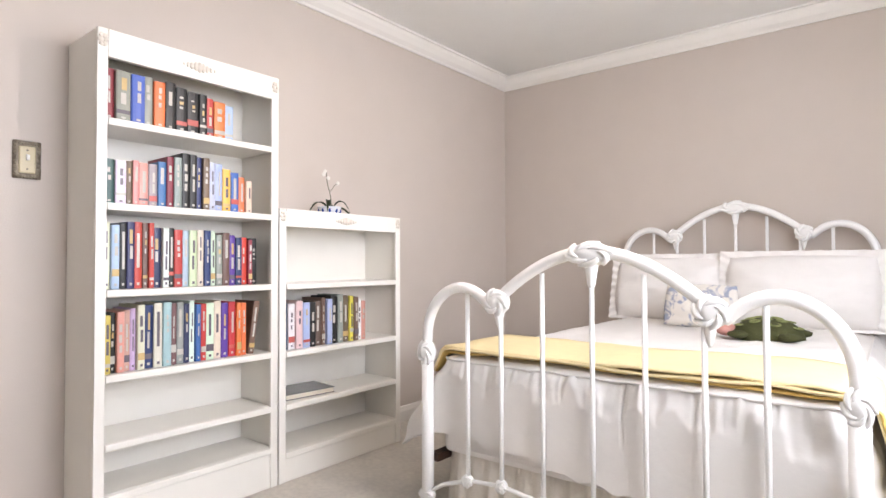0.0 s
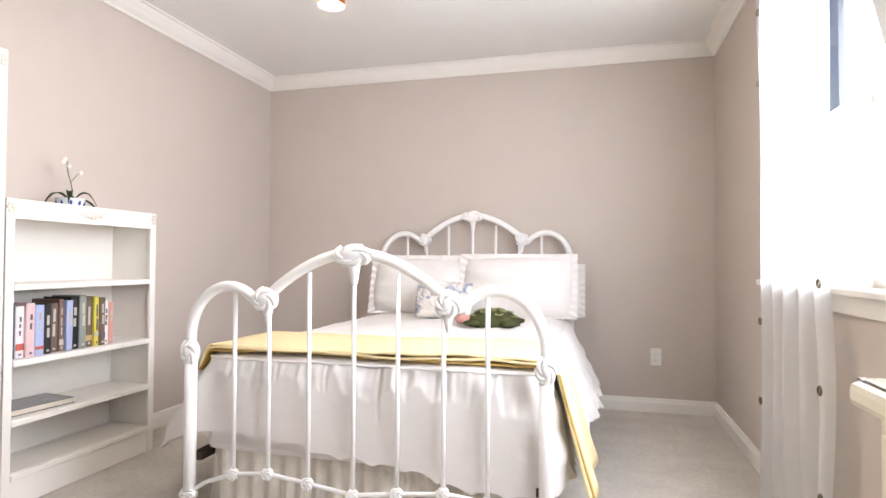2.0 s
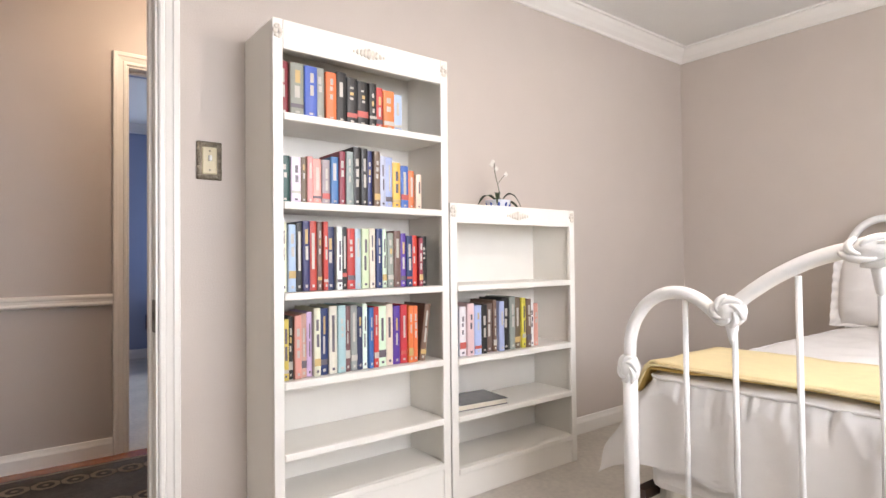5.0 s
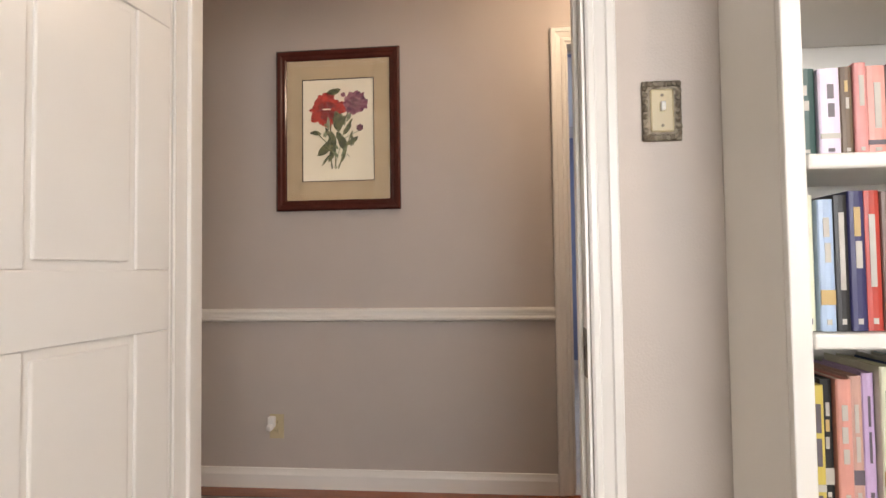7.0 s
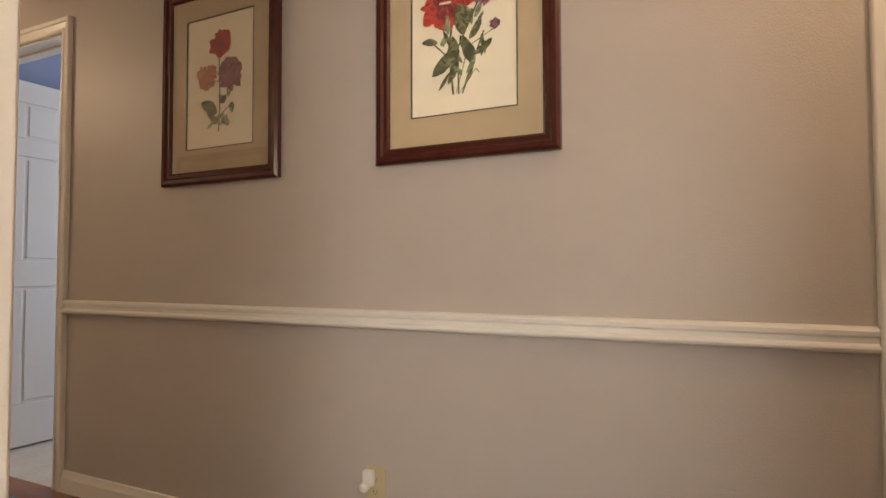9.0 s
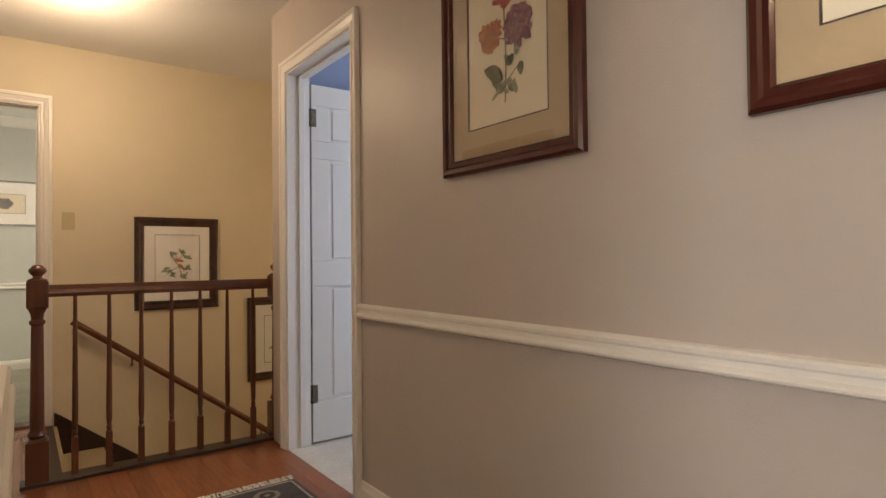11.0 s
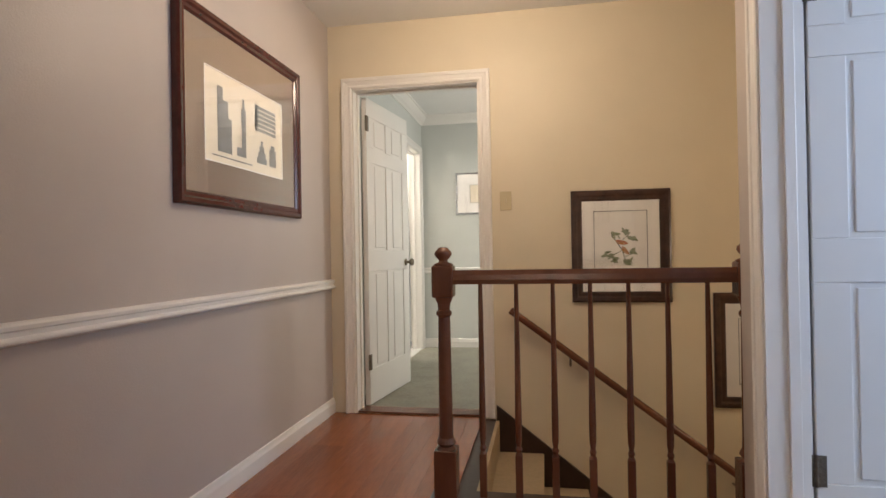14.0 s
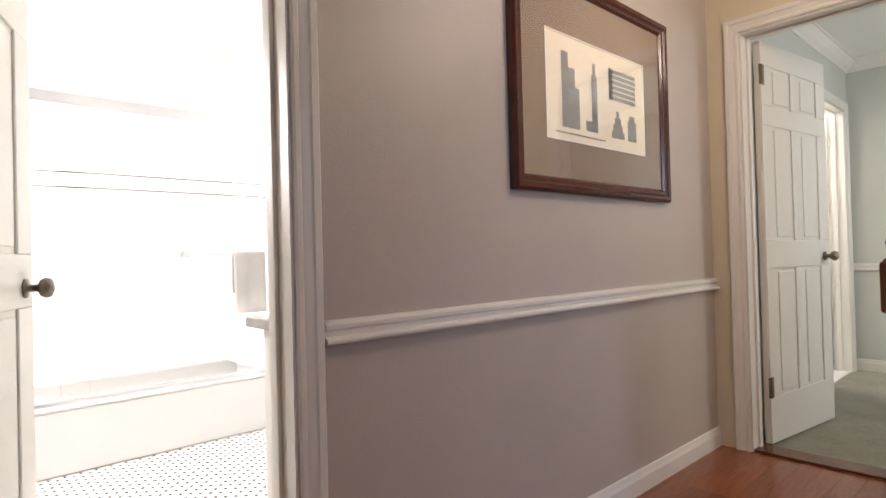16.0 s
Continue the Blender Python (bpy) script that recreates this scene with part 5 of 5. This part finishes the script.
newel(-2.555, 0)
newel(-3.700, 1)
bm = bmesh.new()
moulding(bm, [(-0.028, 0.868), (0.028, 0.868), (0.030, 0.885), (0.026, 0.905), (0.018, 0.924), (-0.018, 0.924), (-0.026, 0.905), (-0.030, 0.885)], (-3.657, 0, 0), (-2.598, 0, 0), (0, -1, 0))
part("top_rail", bm, RAILW, bal)
part("shoe_rail", bx(bmesh.new(), -3.66, -2.49, -0.055, 0.06, -0.010, 0.016, 0.004), DARKW, bal, "dark stained shoe rail")
for k in range(7):
    x = -2.704 - 0.1427 * k
    bm = bx(bmesh.new(), x - 0.014, x + 0.014, -0.014, 0.014, 0.017, 0.19, 0.002)
    lathe([(0.014, 0.19), (0.009, 0.20), (0.014, 0.212), (0.009, 0.225), (0.013, 0.25), (0.0135, 0.32), (0.009, 0.80), (0.008, 0.867)], 12, pose(x, 0, 0), bm)
    part("baluster", bm, RAILW, bal)

stairs = thing("staircase", pose(0, 0, 0), "carpeted stairs running down beside the yellow wall", "stairs", kind="structure")
for k in range(14):
    z = -0.195 * (k + 1)
    x1 = -2.66 - 0.25 * k
    part("tread", bx(bmesh.new(), x1 - 0.28, x1, END + 0.02, -2.175, z - 0.03, z, 0.008), STAIRC, stairs)
    part("riser", boxes((x1 - 0.02, x1 - 0.001, END + 0.02, -2.175, z + 0.001, z + 0.164 if k else -0.0125)), STAIRC, stairs)
bm = bmesh.new()
za, zb = 0.08, -2.65
vs = [(-2.665, -0.30), (-2.665, 0.075), (-2.70, 0.050), (-6.0, -2.52), (-6.0, -2.80), (-5.9, -2.80)]
for y in (END + 0.001, END + 0.019):
    bm.faces.new([bm.verts.new((a, y, b)) for a, b in vs])
bm.verts.ensure_lookup_table()
n = len(vs)
for i in range(n):
    bm.faces.new((bm.verts[i], bm.verts[(i + 1) % n], bm.verts[n + (i + 1) % n], bm.verts[n + i]))
bmesh.ops.recalc_face_normals(bm, faces=bm.faces[:])
part("skirt_board", bm, DARKW, stairs, "dark stained stair skirt board")

hr = thing("handrail", pose(0, 0, 0), "round wooden handrail fixed down the stair wall", "handrail")
hp = [(-2.758 - 0.1 * k, END + 0.06, 0.650 - 0.0737 * k) for k in range(31)]
part("rail", tube(hp, 0.021, 12), RAILW, hr, smooth=True)
for x in (-3.10, -3.98, -4.9):
    z = 0.650 + (x + 2.758) * 0.737
    part("bracket", tube([(x, END + 0.001, z - 0.075), (x, END + 0.045, z - 0.07), (x, END + 0.06, z - 0.018)], 0.007, 8), METAL, hr, "dark metal bracket")

# ---- hall ceiling lights ----
# the second fixture, at y = 2.2, is added and unseen
for x, y in ((-2.65, -2.27), (-3.05, 2.2)):
    hl = thing("ceiling_light", pose(x, y, 0), "round lit opal glass ceiling light", "ceiling light", "hall ceiling lights")
    part("base", lathe([(0.165, 2.438), (0.165, 2.428), (0.155, 2.422)], 28), TRIM, hl)
    g = part("shade", lathe([(0.15, 2.422), (0.145, 2.405), (0.115, 2.388), (0.06, 2.378), (0.01, 2.375)], 28), SHADEG, hl, "lit opal glass shade", True)

# ---- hall rug ----
RX0, RX1, RY0, RY1 = -3.52, -2.78, -1.42, 2.55
rug = thing("runner_rug", pose(0, 0, 0), "dark wool runner rug with a chain border and cream fringe", "rug")
part("pile", boxes((RX0, RX1, RY0, RY1, 0.001, 0.010), bev=0.003), RUGDARK, rug)
part("border", boxes((RX0 + 0.02, RX0 + 0.028, RY0 + 0.02, RY1 - 0.02, 0.0101, 0.012), (RX1 - 0.028, RX1 - 0.02, RY0 + 0.02, RY1 - 0.02, 0.0101, 0.012), (RX0 + 0.02, RX1 - 0.02, RY0 + 0.02, RY0 + 0.028, 0.0101, 0.012)), RUGLIGHT, rug)
ringm = None
for x in (RX0 + 0.17, RX1 - 0.17):
    for k in range(34):
        y = RY0 + 0.12 + 0.112 * k
        if ringm is None:
            bm = bmesh.new()
            a = [[bm.verts.new((r * math.cos(i * math.pi / 4 + 0.39), r * math.sin(i * math.pi / 4 + 0.39), 0.0125)) for i in range(8)] for r in (0.036, 0.058)]
            for i in range(8):
                bm.faces.new((a[0][i], a[1][i], a[1][(i + 1) % 8], a[0][(i + 1) % 8]))
            disc_v = [bm.verts.new((0.014 * math.cos(i * math.pi / 4), 0.014 * math.sin(i * math.pi / 4), 0.0125)) for i in range(8)]
            bm.faces.new(disc_v)
            bmesh.ops.solidify(bm, geom=bm.faces[:], thickness=0.002)
            r_ob = part("woven_ring", bm, RUGLIGHT, rug)
            ringm = r_ob.data
        else:
            r_ob = new("woven_ring", ringm)
            r_ob.parent = rug
        r_ob.location = (x, y, 0)
bm = bmesh.new()
rnd = random.Random(4)
for k in range(110):
    x = RX0 + 0.005 + (RX1 - RX0 - 0.01) * k / 109
    tube([(x, RY0 + 0.004, 0.006), (x + rnd.uniform(-0.008, 0.008), RY0 - 0.03, 0.007), (x + rnd.uniform(-0.012, 0.012), RY0 - 0.06, 0.004)], 0.003, 5, bm)
part("fringe", bm, FRINGE, rug, "cream knotted fringe")

# ---- bathroom ----
tub = thing("bathtub", pose(0, 0, 0), "white enamel bathtub with sliding glass shower doors", "bathtub")
part("apron", bx(bmesh.new(), 0.36, 0.40, -1.945, 0.195, 0.003, 0.305, 0.008), TUB, tub)
part("rim", boxes((0.355, 0.46, -1.945, 0.195, 0.306, 0.328), (1.07, 1.145, -1.945, 0.195, 0.306, 0.328), (0.46, 1.07, -1.945, -1.86, 0.306, 0.328), (0.46, 1.07, 0.11, 0.195, 0.306, 0.328), bev=0.008), TUB, tub)
part("basin", boxes((0.40, 1.145, -1.945, 0.195, 0.003, 0.12)), TUB, tub)
sd = thing("shower_door", pose(0, 0, 0), "chrome-framed sliding glass shower doors on the tub", "shower door")
part("top_track", boxes((0.38, 0.43, -1.945, 0.195, 1.76, 1.82), bev=0.005), CHROME, sd)
part("bottom_track", boxes((0.38, 0.43, -1.945, 0.195, 0.329, 0.35), bev=0.003), CHROME, sd)
for y0, y1, x in ((-1.94, -0.80, 0.395), (-0.92, 0.19, 0.415)):
    g = part("glass_panel", boxes((x, x + 0.006, y0, y1, 0.352, 1.755)), GLASS, sd)
    g.visible_shadow = False
    part("etched_stripe", boxes((x - 0.002, x - 0.0005, y0, y1, 1.362, 1.368), (x - 0.002, x - 0.0005, y0, y1, 1.435, 1.441)), METAL, sd)
tb = thing("towel_bar", pose(0.40, -1.30, 0), "white towel hanging on the shower door bar", "towel")
part("bar", lathe([(0.007, -0.62), (0.007, -0.04)], 10, pose(-0.05, 0, 1.03, -90)), CHROME, tb)
for y in (-0.60, -0.06):
    part("bar_mount", bx(bmesh.new(), -0.062, -0.009, y - 0.02, y + 0.02, 1.01, 1.05, 0.004), CHROME, tb)
bm = bmesh.new()
g0 = []
for i in range(13):
    u = i / 12
    g0.append([bm.verts.new((-0.062 + (0.024 if j > 8 else 0) + 0.006 * math.sin(u * 12 + j * 0.2), -0.51 + 0.19 * u, 0.69 + 0.35 * (j / 8 if j <= 8 else 1 - (j - 8) / 9))) for j in range(15)])
for a, b in zip(g0, g0[1:]):
    for j in range(14):
        bm.faces.new((a[j], b[j], b[j + 1], a[j + 1]))
bmesh.ops.solidify(bm, geom=bm.faces[:], thickness=0.004)
part("towel", bm, COTTON, tb, "white bath towel", True)
van = thing("vanity", pose(0, 0, 0), "white bathroom vanity with a grey counter", "cabinet")
part("cabinet", boxes((-1.515, -1.29, -1.945, -1.03, 0.003, 0.80), bev=0.003), TRIM, van)
part("counter", boxes((-1.517, -1.25, -1.947, -0.995, 0.801, 0.83), bev=0.004), MARBLE, van)
for y in (-1.92, -1.47):
    dv = part("door", boxes((-1.289, -1.275, y, y + 0.42, 0.08, 0.76), bev=0.003), TRIM, van)
    part("handle", lathe([(0.006, 0), (0.012, 0.02)], 10, pose(-1.275, y + 0.37, 0.5, 0, 90)), METAL, dv)
bw = thing("window_bath", pose(-0.35, 0.2, 0), "bright bathroom window", "window", kind="structure")
part("window_frame", boxes((-0.05, 0, -0.016, -0.001, 1.05, 2.15), (1.1, 1.15, -0.016, -0.001, 1.05, 2.15), (0.0, 1.1, -0.016, -0.001, 2.1, 2.15), (0.0, 1.1, -0.016, -0.001, 1.05, 1.1), (0.53, 0.57, 0.03, 0.06, 1.1, 2.1)), TRIM, bw)
bm = bmesh.new()
for i in range(34):
    for j in range(66):
        x, y = -1.50 + 0.055 * i + (0.0275 if j % 2 else 0), -1.92 + 0.032 * j
        if x < 0.35 and y < 0.19 and not (x < -1.28 and y < -1.02):
            vs = [bm.verts.new((x + 0.009 * math.cos(a), y + 0.009 * math.sin(a), 0.0025)) for a in (0, 1.571, 3.142, 4.712)]
            bm.faces.new(vs)
dots = tagged(part("floor_tile_dots", bm, TILEB), "small black diamond tiles set in white floor", "tile", "", "stuff")

# ---- blue bedroom ----
wb = thing("window_blue_room", pose(-6.9, 3.12, 0, 0, 0, 90), "white shuttered window in the blue bedroom", "window", kind="structure")
part("window_frame", boxes((-0.08, 0, -0.018, 0, 0.60, 2.08), (1.18, 1.26, -0.018, 0, 0.60, 2.08), (0.0, 1.18, -0.018, 0, 2.0, 2.08), (0.0, 1.18, -0.04, 0, 0.57, 0.62), bev=0.003), TRIM, wb)
for x0 in (0.0, 0.60):
    part("shutter_frame", boxes((x0, x0 + 0.05, 0.01, 0.035, 0.63, 1.99), (x0 + 0.53, x0 + 0.58, 0.01, 0.035, 0.63, 1.99)), SHUTTER, wb)
    for k in range(22):
        part("slat", bx(bmesh.new(), x0 + 0.05, x0 + 0.53, -0.028, 0.028, -0.003, 0.003, 0, pose(0, 0.022, 0.67 + 0.06 * k, 25)), SHUTTER, wb)
bb = thing("four_poster_bed", pose(-6.15, 2.66, 0), "dark mahogany bed with turned posts and blue bedding", "bed")
for dx, dy in ((0, 0), (0, 1.5)):
    part("post", lathe([(0.07, 0.001), (0.07, 0.04), (0.055, 0.06), (0.06, 0.35), (0.065, 0.75), (0.07, 0.80), (0.05, 0.82), (0.06, 0.85), (0.085, 0.90), (0.05, 0.94), (0.03, 0.96), (0.035, 0.985), (0.01, 1.02)], 18, pose(dx, dy, 0)), RAILW, bb, smooth=True)
bm = boxes((-0.02, 0.02, 0.07, 1.43, 0.28, 0.55))
for k in range(12):
    lathe([(0.05, -0.018), (0.05, 0.018)], 14, pose(0, 0.13 + 0.112 * k, 0.28, 0, 90), bm)
part("footboard", bm, RAILW, bb, "scalloped dark footboard")
part("side_rail", boxes((-0.68, -0.02, -0.02, 0.02, 0.30, 0.45)), RAILW, bb)
tagged(part("coverlet", bx(bmesh.new(), -6.84, -6.19, 2.70, 4.12, 0.30, 0.74, 0.09), COVERLET, smooth=True), "blue striped coverlet over the dark bed", "bedding")

# ---- oak planks of the hall, last ----
PLANK = {}


def plank(x0, x1, y0, y1, owner):
    key = (round(x1 - x0, 3), round(y1 - y0, 3))
    if key not in PLANK:
        bm = bx(bmesh.new(), 0, key[0] - 0.0004, 0, key[1] - 0.0004, -0.012, 0.0, 0)
        me = bpy.data.meshes.new("plank")
        bmesh.ops.bevel(bm, geom=[e for e in bm.edges if e.verts[0].co.z > -0.001 and e.verts[1].co.z > -0.001], offset=0.0005, segments=1, affect="EDGES")
        bm.to_mesh(me)
        bm.free()
        me.materials.append(OAK)
        PLANK[key] = me
    ob = new("plank", PLANK[key])
    ob.parent = owner
    ob.location = (x0, y0, 0)


oak = thing("floor_hall", pose(0, 0, 0), "glossy red-brown oak plank floor", "floor", kind="structure")
rnd = random.Random(8)
PW = 0.083
for i in range(25):
    x0 = X + PW * i
    x1 = min(x0 + PW, D)
    ys, ye = (-2.062 if x1 < -2.50 else END), NORTH
    if x0 >= LH - 0.02:
        ye = CORNER
    y = ys
    while y < ye - 0.02:
        ln = rnd.choice((0.6, 0.9, 1.2, 1.5))
        y2 = min(y + ln, ye)
        if ye - y2 < 0.2:
            y2 = ye
        plank(x0, x1, y, y2, oak)
        y = y2
structure("door_sill_green", boxes((GX0, GX1, END - 0.12, END, 0.0025, 0.012)), RAILW)
structure("door_sill_bath", boxes((D, D + 0.11, -0.945, -0.27, 0.0025, 0.012)), TRIM)
